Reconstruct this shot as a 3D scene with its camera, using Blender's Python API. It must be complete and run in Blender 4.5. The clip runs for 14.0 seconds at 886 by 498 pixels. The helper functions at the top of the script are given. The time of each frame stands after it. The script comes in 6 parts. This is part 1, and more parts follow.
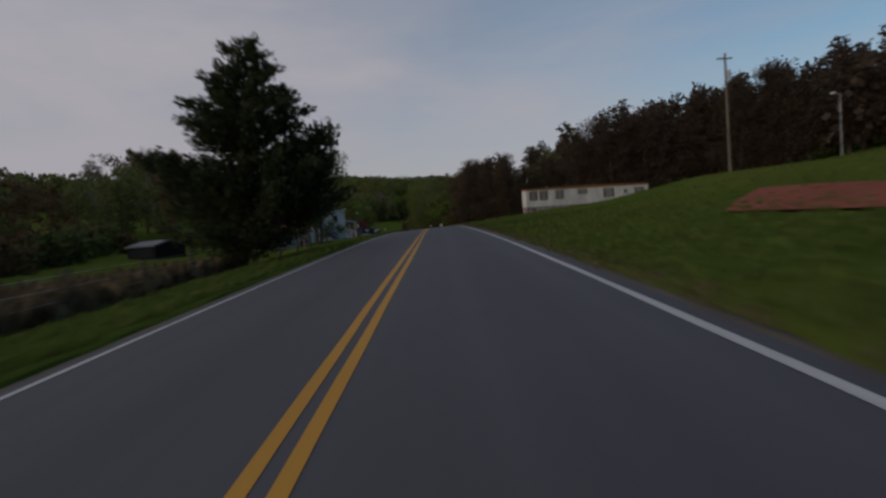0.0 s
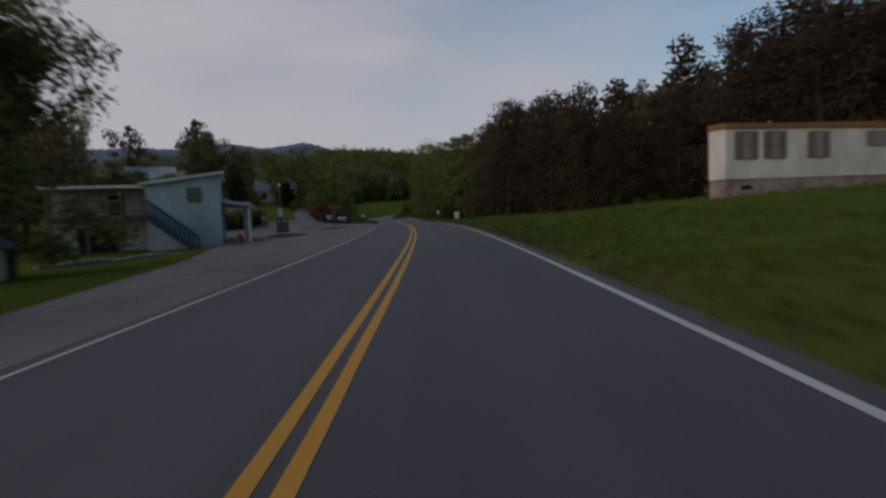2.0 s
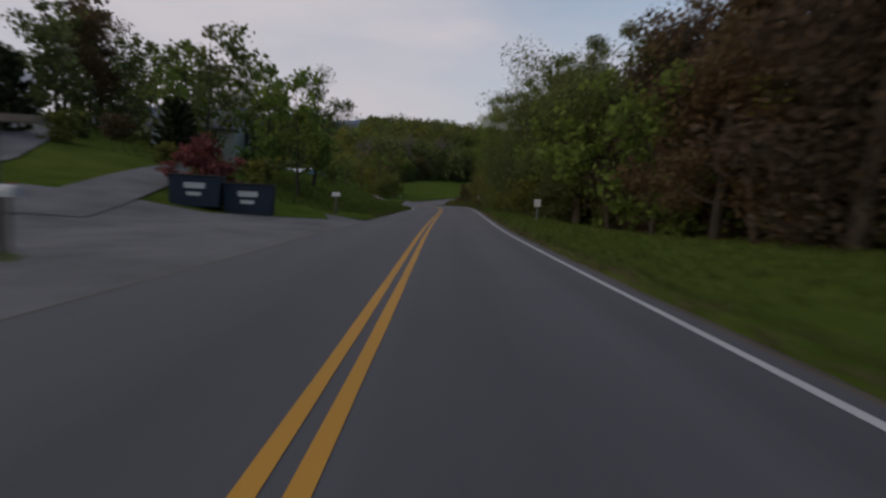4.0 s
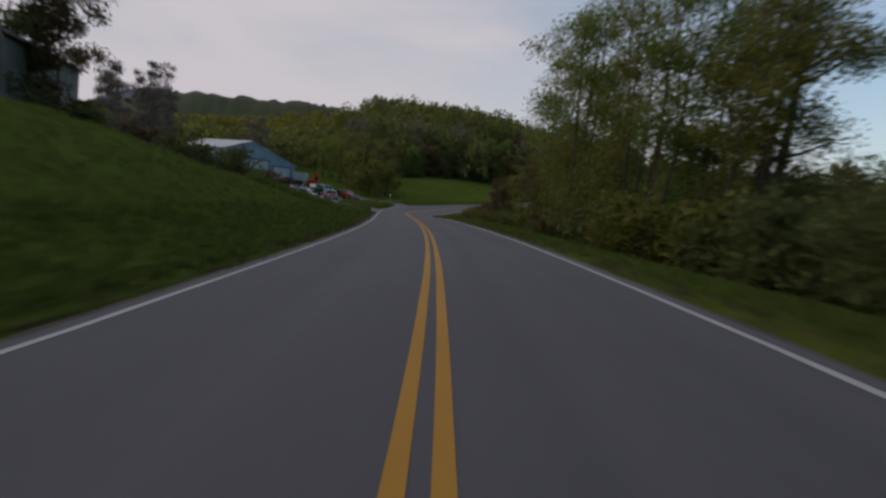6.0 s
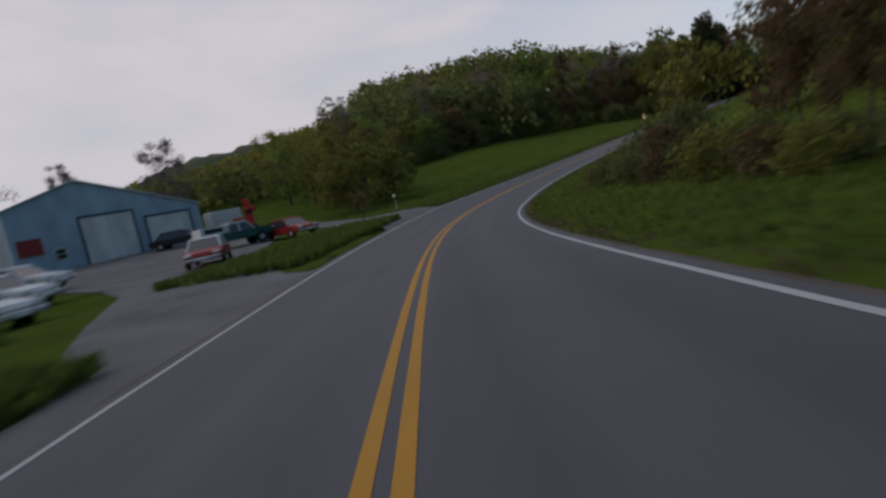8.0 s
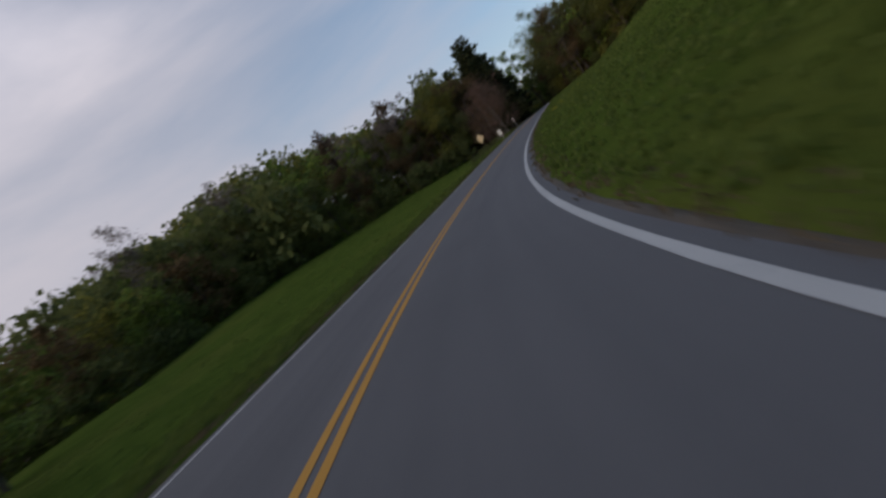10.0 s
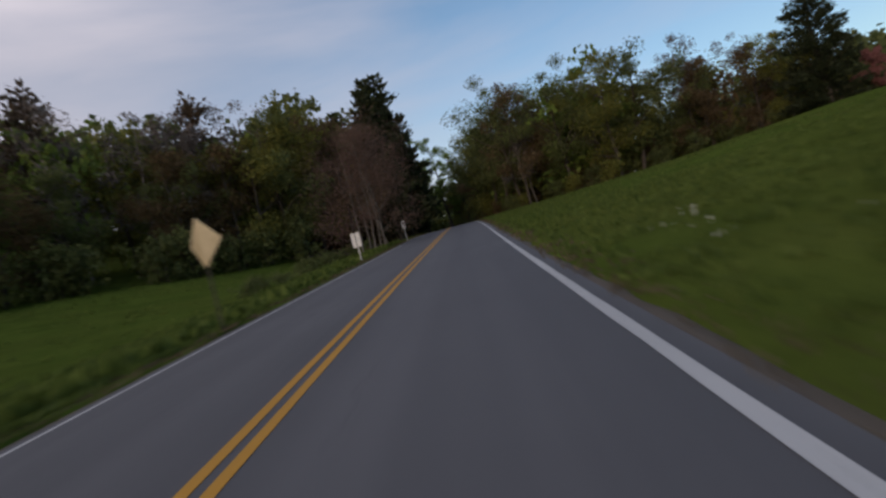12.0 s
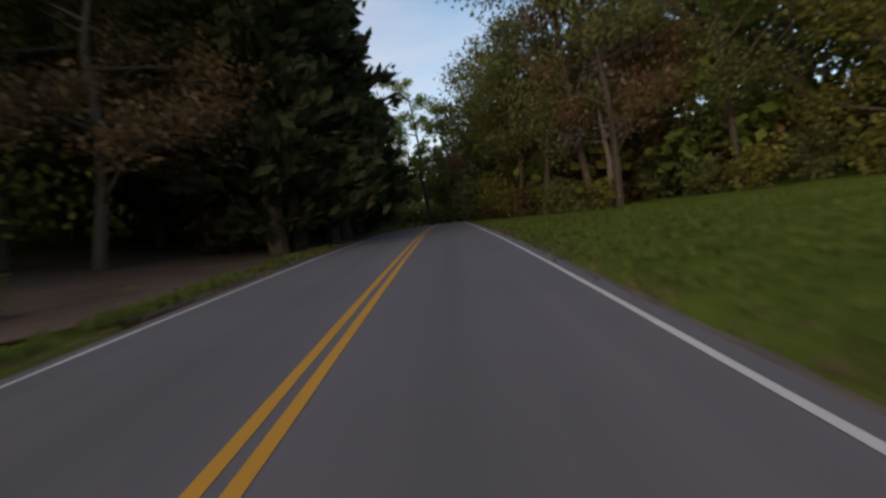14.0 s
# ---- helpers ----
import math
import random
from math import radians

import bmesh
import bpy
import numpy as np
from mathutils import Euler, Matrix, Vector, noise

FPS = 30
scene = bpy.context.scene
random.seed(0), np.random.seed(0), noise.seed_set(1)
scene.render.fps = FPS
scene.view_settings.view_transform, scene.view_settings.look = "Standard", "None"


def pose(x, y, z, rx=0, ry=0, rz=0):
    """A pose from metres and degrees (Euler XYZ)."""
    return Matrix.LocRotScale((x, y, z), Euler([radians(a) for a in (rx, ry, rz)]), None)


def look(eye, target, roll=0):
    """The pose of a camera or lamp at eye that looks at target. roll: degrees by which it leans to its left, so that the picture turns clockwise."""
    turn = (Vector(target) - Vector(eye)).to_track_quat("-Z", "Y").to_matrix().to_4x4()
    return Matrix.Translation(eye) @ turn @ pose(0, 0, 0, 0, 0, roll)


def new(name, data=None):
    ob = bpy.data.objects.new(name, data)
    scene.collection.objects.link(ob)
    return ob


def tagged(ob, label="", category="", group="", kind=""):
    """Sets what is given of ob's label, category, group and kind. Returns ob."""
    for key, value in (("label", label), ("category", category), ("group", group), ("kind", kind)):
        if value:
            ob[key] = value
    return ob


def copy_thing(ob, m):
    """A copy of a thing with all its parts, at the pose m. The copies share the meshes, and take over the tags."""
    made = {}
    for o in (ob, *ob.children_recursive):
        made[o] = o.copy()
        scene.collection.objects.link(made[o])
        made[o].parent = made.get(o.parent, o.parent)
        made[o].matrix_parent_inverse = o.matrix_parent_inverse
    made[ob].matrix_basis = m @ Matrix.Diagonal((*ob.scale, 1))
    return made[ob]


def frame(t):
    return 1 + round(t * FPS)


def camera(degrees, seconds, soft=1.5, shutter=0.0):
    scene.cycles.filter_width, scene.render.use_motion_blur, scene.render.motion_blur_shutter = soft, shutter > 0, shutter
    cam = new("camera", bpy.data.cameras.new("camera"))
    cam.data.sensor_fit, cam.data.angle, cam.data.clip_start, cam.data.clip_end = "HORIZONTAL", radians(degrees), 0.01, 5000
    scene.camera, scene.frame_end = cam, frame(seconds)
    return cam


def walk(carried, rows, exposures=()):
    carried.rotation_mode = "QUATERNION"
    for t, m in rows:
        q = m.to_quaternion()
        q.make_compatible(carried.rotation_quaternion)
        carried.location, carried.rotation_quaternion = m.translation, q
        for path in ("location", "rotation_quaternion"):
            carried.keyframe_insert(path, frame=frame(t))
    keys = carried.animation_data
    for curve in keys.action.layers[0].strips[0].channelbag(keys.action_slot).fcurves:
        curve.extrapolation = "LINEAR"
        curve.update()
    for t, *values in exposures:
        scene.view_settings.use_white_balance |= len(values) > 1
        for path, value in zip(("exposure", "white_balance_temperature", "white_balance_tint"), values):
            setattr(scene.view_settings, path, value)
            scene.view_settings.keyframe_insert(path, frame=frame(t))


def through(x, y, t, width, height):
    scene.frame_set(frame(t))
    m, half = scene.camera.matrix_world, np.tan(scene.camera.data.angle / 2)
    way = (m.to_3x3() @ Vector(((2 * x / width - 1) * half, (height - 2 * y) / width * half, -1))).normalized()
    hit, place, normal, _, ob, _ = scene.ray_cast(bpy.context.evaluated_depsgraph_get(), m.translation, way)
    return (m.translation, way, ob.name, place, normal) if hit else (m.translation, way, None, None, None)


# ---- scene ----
cam = camera(78.4, 14.0, soft=2.6, shutter=0.4)
PATH = [
    (0, (3.33, -38.99, 0.82), (3.53, -29.00, 0.48), -4.1),
    (0.5, (3.62, -25.44, 1.32), (3.73, -15.45, 0.97), -3.9),
    (1, (3.71, -12.09, 1.77), (3.74, -2.11, 1.30), -3.8),
    (1.5, (3.80, 0.96, 2.07), (3.78, 10.95, 1.60), -3.8),
    (2, (3.81, 14.07, 2.31), (3.83, 24.04, 1.62), -2.3),
    (2.5, (3.60, 26.96, 2.34), (3.54, 36.93, 1.55), 3.0),
    (3, (3.20, 40.54, 2.37), (2.89, 50.50, 1.51), 2.3),
    (3.5, (2.30, 54.27, 2.37), (1.62, 64.21, 1.46), 2.6),
    (4, (0.97, 68.29, 2.28), (-0.05, 78.19, 1.33), 2.9),
    (4.5, (-0.64, 82.51, 2.20), (-1.78, 92.41, 1.29), 3.1),
    (5, (-2.13, 96.93, 2.20), (-3.16, 106.84, 1.35), 3.4),
    (5.5, (-3.50, 111.48, 2.24), (-4.62, 121.39, 1.41), 3.7),
    (6, (-5.50, 126.01, 2.18), (-6.72, 135.90, 1.28), 6.7),
    (6.5, (-7.73, 140.60, 2.04), (-9.21, 150.43, 0.92), 7.4),
    (7, (-10.36, 154.66, 1.84), (-12.14, 164.44, 0.73), 5.2),
    (7.5, (-13.13, 167.62, 1.64), (-15.26, 177.33, 0.59), 1.8),
    (8, (-15.38, 179.20, 1.45), (-17.54, 188.91, 0.41), -12.1),
    (8.5, (-17.11, 190.21, 1.25), (-18.96, 199.99, 0.25), -20.7),
    (9, (-18.13, 201.34, 1.02), (-19.31, 211.24, 0.18), -33.4),
    (9.5, (-18.35, 212.70, 1.01), (-18.35, 222.68, 0.41), -37.0),
    (10, (-16.92, 224.30, 1.38), (-15.41, 234.19, 1.09), -37.0),
    (10.5, (-13.65, 235.71, 2.08), (-10.77, 245.29, 2.09), -33.0),
    (11, (-9.05, 246.67, 3.00), (-5.34, 255.95, 3.21), -27.0),
    (11.5, (-3.85, 257.11, 4.00), (0.20, 266.24, 4.32), -19.9),
    (12, (1.21, 267.41, 5.01), (5.52, 276.43, 5.23), -14.7),
    (12.5, (6.25, 277.30, 5.91), (10.76, 286.23, 6.11), -11.7),
    (13, (11.20, 286.66, 6.77), (15.79, 295.54, 6.83), -7.8),
    (13.5, (16.12, 295.71, 7.56), (20.68, 304.61, 7.64), -7.0),
    (14, (20.62, 304.19, 8.34), (25.28, 313.04, 8.25), -6.7),
]
walk(cam, [(t, look(eye, target, roll)) for t, eye, target, roll in PATH],
     [(0, -0.25, 6550, 10), (1, -0.1, 6550, 10), (2, -0.08, 6550, 10), (2.5, -0.03, 6550, 10), (3, 0.3, 6600, 11), (5.5, 0.3, 6800, 11), (7, 0.45, 6750, 11), (7.5, 0.5, 6750, 11), (8.5, 0.25, 6550, 11),
      (9, 0.2, 6450, 11), (11.5, 0.38, 6600, 13), (12, 0.4, 6650, 14), (13, 0.75, 7250, 16), (14, 0.85, 7400, 16)])

# world: evening sky, thin cloud over blue, brightest low in the north-west
SUN_TURN = radians(128)     # to the left of the first road, behind
GLOW_TURN = radians(62)     # the brightest part of the thin cloud
world = bpy.data.worlds.new("world")
scene.world = world
world.use_nodes = True
wn, wl = world.node_tree.nodes, world.node_tree.links
wn.clear()
w_out, w_bg = wn.new("ShaderNodeOutputWorld"), wn.new("ShaderNodeBackground")
w_sky, w_co = wn.new("ShaderNodeTexSky"), wn.new("ShaderNodeTexCoord")
w_sky.sky_type, w_sky.sun_disc = "NISHITA", False
w_sky.sun_elevation, w_sky.sun_rotation = radians(7), -SUN_TURN
w_sky.air_density, w_sky.dust_density, w_sky.ozone_density = 1.0, 0.6, 2.5
w_map = wn.new("ShaderNodeMapping")
w_map.inputs["Scale"].default_value = (1.0, 1.0, 3.6)
w_map.inputs["Rotation"].default_value = (0.1, 0.15, 0.5)
w_no = wn.new("ShaderNodeTexNoise")
w_no.inputs["Scale"].default_value, w_no.inputs["Detail"].default_value = 1.7, 7.0
w_no.inputs["Roughness"].default_value, w_no.inputs["Distortion"].default_value = 0.5, 0.3
w_dot = wn.new("ShaderNodeVectorMath")
w_dot.operation = "DOT_PRODUCT"
w_dot.inputs[1].default_value = (-math.sin(GLOW_TURN), math.cos(GLOW_TURN), -0.4)
w_add = wn.new("ShaderNodeMath")
w_add.operation, w_add.inputs[1].default_value = "MULTIPLY_ADD", 0.5
w_ramp = wn.new("ShaderNodeValToRGB")
w_ramp.color_ramp.elements[0].position, w_ramp.color_ramp.elements[1].position = 0.28, 0.9
w_scale = wn.new("ShaderNodeVectorMath")
w_scale.operation = "MULTIPLY"
w_scale.inputs[1].default_value = (0.175, 0.160, 0.154)
w_mix = wn.new("ShaderNodeMix")
w_mix.data_type = "RGBA"
w_sep, w_pow, w_lift, w_cloud = wn.new("ShaderNodeSeparateXYZ"), wn.new("ShaderNodeMath"), wn.new("ShaderNodeMath"), wn.new("ShaderNodeVectorMath")
w_pow.operation, w_pow.inputs[1].default_value = "POWER", 5.0
w_lift.operation, w_lift.inputs[1].default_value, w_lift.inputs[2].default_value = "MULTIPLY_ADD", 5.5, 1.0
w_lift.use_clamp = False
w_cloud.operation = "SCALE"
w_cloud.inputs[0].default_value = (0.45, 0.435, 0.48)
wl.new(w_co.outputs["Generated"], w_sep.inputs[0])
wl.new(w_sep.outputs["Z"], w_pow.inputs[0])
wl.new(w_pow.outputs["Value"], w_lift.inputs[0])
wl.new(w_lift.outputs["Value"], w_cloud.inputs["Scale"])
wl.new(w_cloud.outputs["Vector"], w_mix.inputs["B"])
wl.new(w_co.outputs["Generated"], w_map.inputs["Vector"])
wl.new(w_map.outputs["Vector"], w_no.inputs["Vector"])
wl.new(w_co.outputs["Generated"], w_dot.inputs[0])
wl.new(w_dot.outputs["Value"], w_add.inputs[0])
wl.new(w_no.outputs["Fac"], w_add.inputs[2])
wl.new(w_add.outputs["Value"], w_ramp.inputs["Fac"])
wl.new(w_sky.outputs["Color"], w_scale.inputs[0])
wl.new(w_scale.outputs["Vector"], w_mix.inputs["A"])
wl.new(w_ramp.outputs["Color"], w_mix.inputs["Factor"])
wl.new(w_mix.outputs["Result"], w_bg.inputs["Color"])
w_bg.inputs["Strength"].default_value = 1.0
wl.new(w_bg.outputs["Background"], w_out.inputs["Surface"])

sun = new("sun", bpy.data.lights.new("sun", "SUN"))
sun.data.energy, sun.data.angle, sun.data.color = 0.55, radians(25), (1.0, 0.80, 0.62)
sun.matrix_world = look((0, 0, 50), (50 * math.sin(SUN_TURN), -50 * math.cos(SUN_TURN), 50 - 50 * math.tan(radians(14))))


# materials
def material(name, rough=0.9, metal=0.0):
    m = bpy.data.materials.new(name)
    m.use_nodes = True
    b = m.node_tree.nodes["Principled BSDF"]
    b.inputs["Roughness"].default_value, b.inputs["Metallic"].default_value = rough, metal
    b.inputs["Specular IOR Level"].default_value = 0.3
    return m, b, m.node_tree.nodes, m.node_tree.links


def noise_node(n, l, scale, detail=4.0, stretch=(1, 1, 1), coord="Object", rough=0.55):
    c, mp, t = n.new("ShaderNodeTexCoord"), n.new("ShaderNodeMapping"), n.new("ShaderNodeTexNoise")
    mp.inputs["Scale"].default_value = stretch
    t.inputs["Scale"].default_value, t.inputs["Detail"].default_value, t.inputs["Roughness"].default_value = scale, detail, rough
    l.new(c.outputs[coord], mp.inputs["Vector"])
    l.new(mp.outputs["Vector"], t.inputs["Vector"])
    return t.outputs["Fac"]


def ramp(n, l, fac, stops):
    r = n.new("ShaderNodeValToRGB")
    e = r.color_ramp.elements
    while len(e) < len(stops):
        e.new(0.5)
    for k, (p, c) in zip(e, stops):
        k.position, k.color = p, (*c, 1)
    l.new(fac, r.inputs["Fac"])
    return r.outputs["Color"]


def blend(n, l, fac, a, b, how="MIX"):
    m = n.new("ShaderNodeMix")
    m.data_type, m.blend_type = "RGBA", how
    for s, v in (("Factor", fac), ("A", a), ("B", b)):
        if isinstance(v, (int, float)):
            m.inputs[s].default_value = v
        elif isinstance(v, tuple):
            m.inputs[s].default_value = (*v, 1)
        else:
            l.new(v, m.inputs[s])
    return m.outputs["Result"]


def bump(n, l, b, height, strength, dist=0.02):
    k = n.new("ShaderNodeBump")
    k.inputs["Strength"].default_value, k.inputs["Distance"].default_value = strength, dist
    l.new(height, k.inputs["Height"])
    l.new(k.outputs["Normal"], b.inputs["Normal"])


def two_tone(name, dark, light, fine=18.0, coarse=0.7, rough=0.9, metal=0.0, relief=0.3, stretch=(1, 1, 1), dist=0.02):
    """A surface whose colour wanders between two tones at two scales."""
    m, b, n, l = material(name, rough, metal)
    f, c = noise_node(n, l, fine, 5, stretch), noise_node(n, l, coarse, 3, stretch)
    col = blend(n, l, 0.5, ramp(n, l, f, [(0.3, dark), (0.7, light)]), ramp(n, l, c, [(0.3, dark), (0.7, light)]))
    l.new(col, b.inputs["Base Color"])
    if relief:
        bump(n, l, b, f, relief, dist)
    return m


def asphalt():
    m, b, n, l = material("asphalt", 0.82)
    b.inputs["Specular IOR Level"].default_value = 0.35
    grit, patch, streak = noise_node(n, l, 90, 4), noise_node(n, l, 0.35, 4), noise_node(n, l, 1.0, 4, (1, 1, 1), "UV")
    col = ramp(n, l, grit, [(0.3, (0.075, 0.073, 0.076)), (0.7, (0.125, 0.122, 0.126))])
    col = blend(n, l, 0.6, col, ramp(n, l, patch, [(0.3, (0.080, 0.078, 0.081)), (0.7, (0.115, 0.112, 0.115))]))
    col = blend(n, l, 0.45, col, ramp(n, l, streak, [(0.32, (0.07, 0.069, 0.072)), (0.68, (0.130, 0.126, 0.128))]))
    vor = n.new("ShaderNodeTexVoronoi")
    vor.feature = "DISTANCE_TO_EDGE"
    vor.inputs["Scale"].default_value = 0.16
    c, wob = n.new("ShaderNodeTexCoord"), noise_node(n, l, 1.3, 5)
    mp = n.new("ShaderNodeVectorMath")
    mp.operation = "ADD"
    l.new(c.outputs["Object"], mp.inputs[0])
    l.new(wob, mp.inputs[1])
    l.new(mp.outputs["Vector"], vor.inputs["Vector"])
    crack = ramp(n, l, vor.outputs["Distance"], [(0.0, (0.35, 0.35, 0.35)), (0.004, (0, 0, 0))])
    fade = blend(n, l, ramp(n, l, patch, [(0.52, (0, 0, 0)), (0.66, (1, 1, 1))]), (0, 0, 0), crack)
    col = blend(n, l, fade, col, (0.022, 0.022, 0.024))
    uv, sep, road_run = n.new("ShaderNodeTexCoord"), n.new("ShaderNodeSeparateXYZ"), n.new("ShaderNodeMapRange")
    l.new(uv.outputs["UV"], sep.inputs[0])
    l.new(sep.outputs["Y"], road_run.inputs["Value"])
    road_run.inputs["From Min"].default_value, road_run.inputs["From Max"].default_value = 1.2, 2.2
    # first stretch of the road darker and bluer, paler further along
    tone = ramp(n, l, road_run.outputs["Result"], [(0.0, (0.72, 0.71, 0.75)), (1.0, (0.99, 0.985, 0.985))])
    col = blend(n, l, 1.0, col, tone, "MULTIPLY")
    l.new(col, b.inputs["Base Color"])
    bump(n, l, b, grit, 0.35, 0.01)
    return m


def paint(name, colour, under=(0.07, 0.07, 0.072), wear=0.34):
    """Road paint, worn through to the asphalt in flecks."""
    m, b, n, l = material(name, 0.7)
    fleck, fade = noise_node(n, l, 14, 8, rough=0.7), noise_node(n, l, 0.5, 4)
    col = blend(n, l, ramp(n, l, fade, [(0.3, (0.0, 0.0, 0.0)), (0.8, (0.4, 0.4, 0.4))]), colour, tuple(0.55 * v for v in colour))
    col = blend(n, l, ramp(n, l, fleck, [(wear - 0.06, (1, 1, 1)), (wear + 0.06, (0, 0, 0))]), col, under)
    l.new(col, b.inputs["Base Color"])
    return m


def leaf_material(name, dark, light, through=0.35):
    m, b, n, l = material(name, 0.75)
    b.inputs["Specular IOR Level"].default_value = 0.2
    g, o = n.new("ShaderNodeNewGeometry"), n.new("ShaderNodeObjectInfo")
    col = ramp(n, l, g.outputs["Random Per Island"], [(0.0, dark), (1.0, light)])
    col = blend(n, l, ramp(n, l, o.outputs["Random"], [(0.0, (0.0, 0.0, 0.0)), (1.0, (0.5, 0.5, 0.5))]), col, tuple(0.6 * a + 0.25 * c for a, c in zip(dark, light)))
    l.new(col, b.inputs["Base Color"])
    t, mix, out = n.new("ShaderNodeBsdfTranslucent"), n.new("ShaderNodeMixShader"), n["Material Output"]
    l.new(col, t.inputs["Color"])
    mix.inputs["Fac"].default_value = through
    l.new(b.outputs["BSDF"], mix.inputs[1])
    l.new(t.outputs["BSDF"], mix.inputs[2])
    l.new(mix.outputs["Shader"], out.inputs["Surface"])
    return m


def grass_ground():
    m, b, n, l = material("grass_ground", 0.95)
    b.inputs["Specular IOR Level"].default_value = 0.0
    fine, mid, big = noise_node(n, l, 9, 6, rough=0.7), noise_node(n, l, 0.55, 5), noise_node(n, l, 0.06, 4)
    col = ramp(n, l, fine, [(0.3, (0.032, 0.052, 0.010)), (0.7, (0.104, 0.142, 0.025))])
    col = blend(n, l, 0.5, col, ramp(n, l, mid, [(0.3, (0.035, 0.058, 0.010)), (0.7, (0.106, 0.144, 0.026))]))
    dry = blend(n, l, ramp(n, l, big, [(0.45, (0, 0, 0)), (0.75, (0.624, 0.552, 0.750))]), col, (0.129, 0.129, 0.031))
    l.new(dry, b.inputs["Base Color"])
    bump(n, l, b, fine, 0.8, 0.08)
    return m


ASPHALT = asphalt()
YELLOW = paint("yellow_line_paint", (0.50, 0.24, 0.022), wear=0.33)
WHITE_LINE = paint("white_line_paint", (0.48, 0.47, 0.45), wear=0.36)
GRASS = grass_ground()
GRAVEL = two_tone("grey_gravel", (0.07, 0.068, 0.067), (0.205, 0.196, 0.186), 28, 0.5, relief=0.8, dist=0.03)
SHOULDER = two_tone("shoulder_grit", (0.05, 0.042, 0.034), (0.15, 0.118, 0.085), 24, 0.8, relief=0.7, dist=0.03)
CLAY = two_tone("red_clay", (0.16, 0.035, 0.014), (0.30, 0.075, 0.03), 12, 0.6, relief=0.6, dist=0.05)
BARK = two_tone("bark", (0.035, 0.027, 0.02), (0.11, 0.09, 0.07), 14, 1.5, relief=0.8, stretch=(1, 1, 0.25))
PALE_BARK = two_tone("pale_bark", (0.10, 0.085, 0.07), (0.24, 0.21, 0.18), 12, 1.2, relief=0.6, stretch=(1, 1, 0.3))
CEDAR_LEAF = leaf_material("cedar_foliage", (0.024, 0.031, 0.016), (0.077, 0.090, 0.037), 0.45)
PINE_LEAF = leaf_material("pine_foliage", (0.056, 0.041, 0.030), (0.148, 0.106, 0.070), 0.45)
DARK_LEAF = leaf_material("dark_foliage", (0.073, 0.092, 0.033), (0.204, 0.225, 0.073), 0.45)
GREEN_LEAF = leaf_material("spring_green_foliage", (0.078, 0.122, 0.026), (0.241, 0.315, 0.065), 0.45)
OLIVE_LEAF = leaf_material("olive_foliage", (0.097, 0.102, 0.025), (0.281, 0.271, 0.059), 0.45)
BROWN_LEAF = leaf_material("brown_budding_foliage", (0.083, 0.056, 0.027), (0.213, 0.146, 0.072), 0.45)
RED_LEAF = leaf_material("red_foliage", (0.12, 0.03, 0.03), (0.30, 0.10, 0.09), 0.3)
PINK_LEAF = leaf_material("pink_blossom", (0.22, 0.085, 0.075), (0.42, 0.19, 0.17), 0.3)
REDBUD_LEAF = leaf_material("redbud_foliage", (0.105, 0.066, 0.050), (0.250, 0.160, 0.122), 0.35)
TWIG = leaf_material("grey_twigs", (0.090, 0.072, 0.066), (0.228, 0.192, 0.174), 0.1)
BLADE = leaf_material("grass_blades", (0.064, 0.097, 0.018), (0.192, 0.235, 0.050), 0.45)
LITTER = two_tone("leaf_litter", (0.04, 0.025, 0.018), (0.12, 0.078, 0.054), 7, 0.5, relief=0.9, dist=0.05)
DRY_BLADE = leaf_material("dry_grass_blades", (0.075, 0.055, 0.03), (0.19, 0.145, 0.085), 0.3)
BUTTERCUP = leaf_material("yellow_flowers", (0.45, 0.36, 0.02), (0.62, 0.52, 0.05), 0.2)
DAISY = leaf_material("pale_flowers", (0.45, 0.44, 0.36), (0.66, 0.65, 0.55), 0.2)


# shaping helpers
def part(name, bm, mat, parent=None, label=""):
    me = bpy.data.meshes.new(name)
    bm.to_mesh(me)
    bm.free()
    me.materials.append(mat)
    ob = new(name, me)
    if parent is not None:
        ob.parent = parent
    return tagged(ob, label)


def thing(name, label, category, place=(0, 0, 0), turn=0.0, group="", kind=""):
    ob = new(name)
    ob.empty_display_size = 0.2
    ob.matrix_basis = pose(*place, 0, 0, turn)
    return tagged(ob, label, category, group, kind)


def box(bm, lo, hi, bevel=0.0):
    """A box from corner to corner, with its edges eased."""
    c, s = (Vector(lo) + Vector(hi)) / 2, Vector(hi) - Vector(lo)
    vs = bmesh.ops.create_cube(bm, size=1, matrix=Matrix.Translation(c) @ Matrix.Diagonal((*s, 1)))["verts"]
    if bevel:
        es = list({e for v in vs for e in v.link_edges})
        bmesh.ops.bevel(bm, geom=es, offset=bevel, segments=1, affect="EDGES")
    return bm


def boxes(*some, bevel=0.0):
    bm = bmesh.new()
    for lo, hi in some:
        box(bm, lo, hi, bevel)
    return bm


def rod(bm, a, b, r0, r1=None, n=8):
    """A round bar from a to b."""
    a, b = Vector(a), Vector(b)
    m = Matrix.Translation((a + b) / 2) @ (b - a).to_track_quat("Z", "Y").to_matrix().to_4x4()
    bmesh.ops.create_cone(bm, cap_ends=True, segments=n, radius1=r0, radius2=r0 if r1 is None else r1, depth=(b - a).length, matrix=m)
    return bm


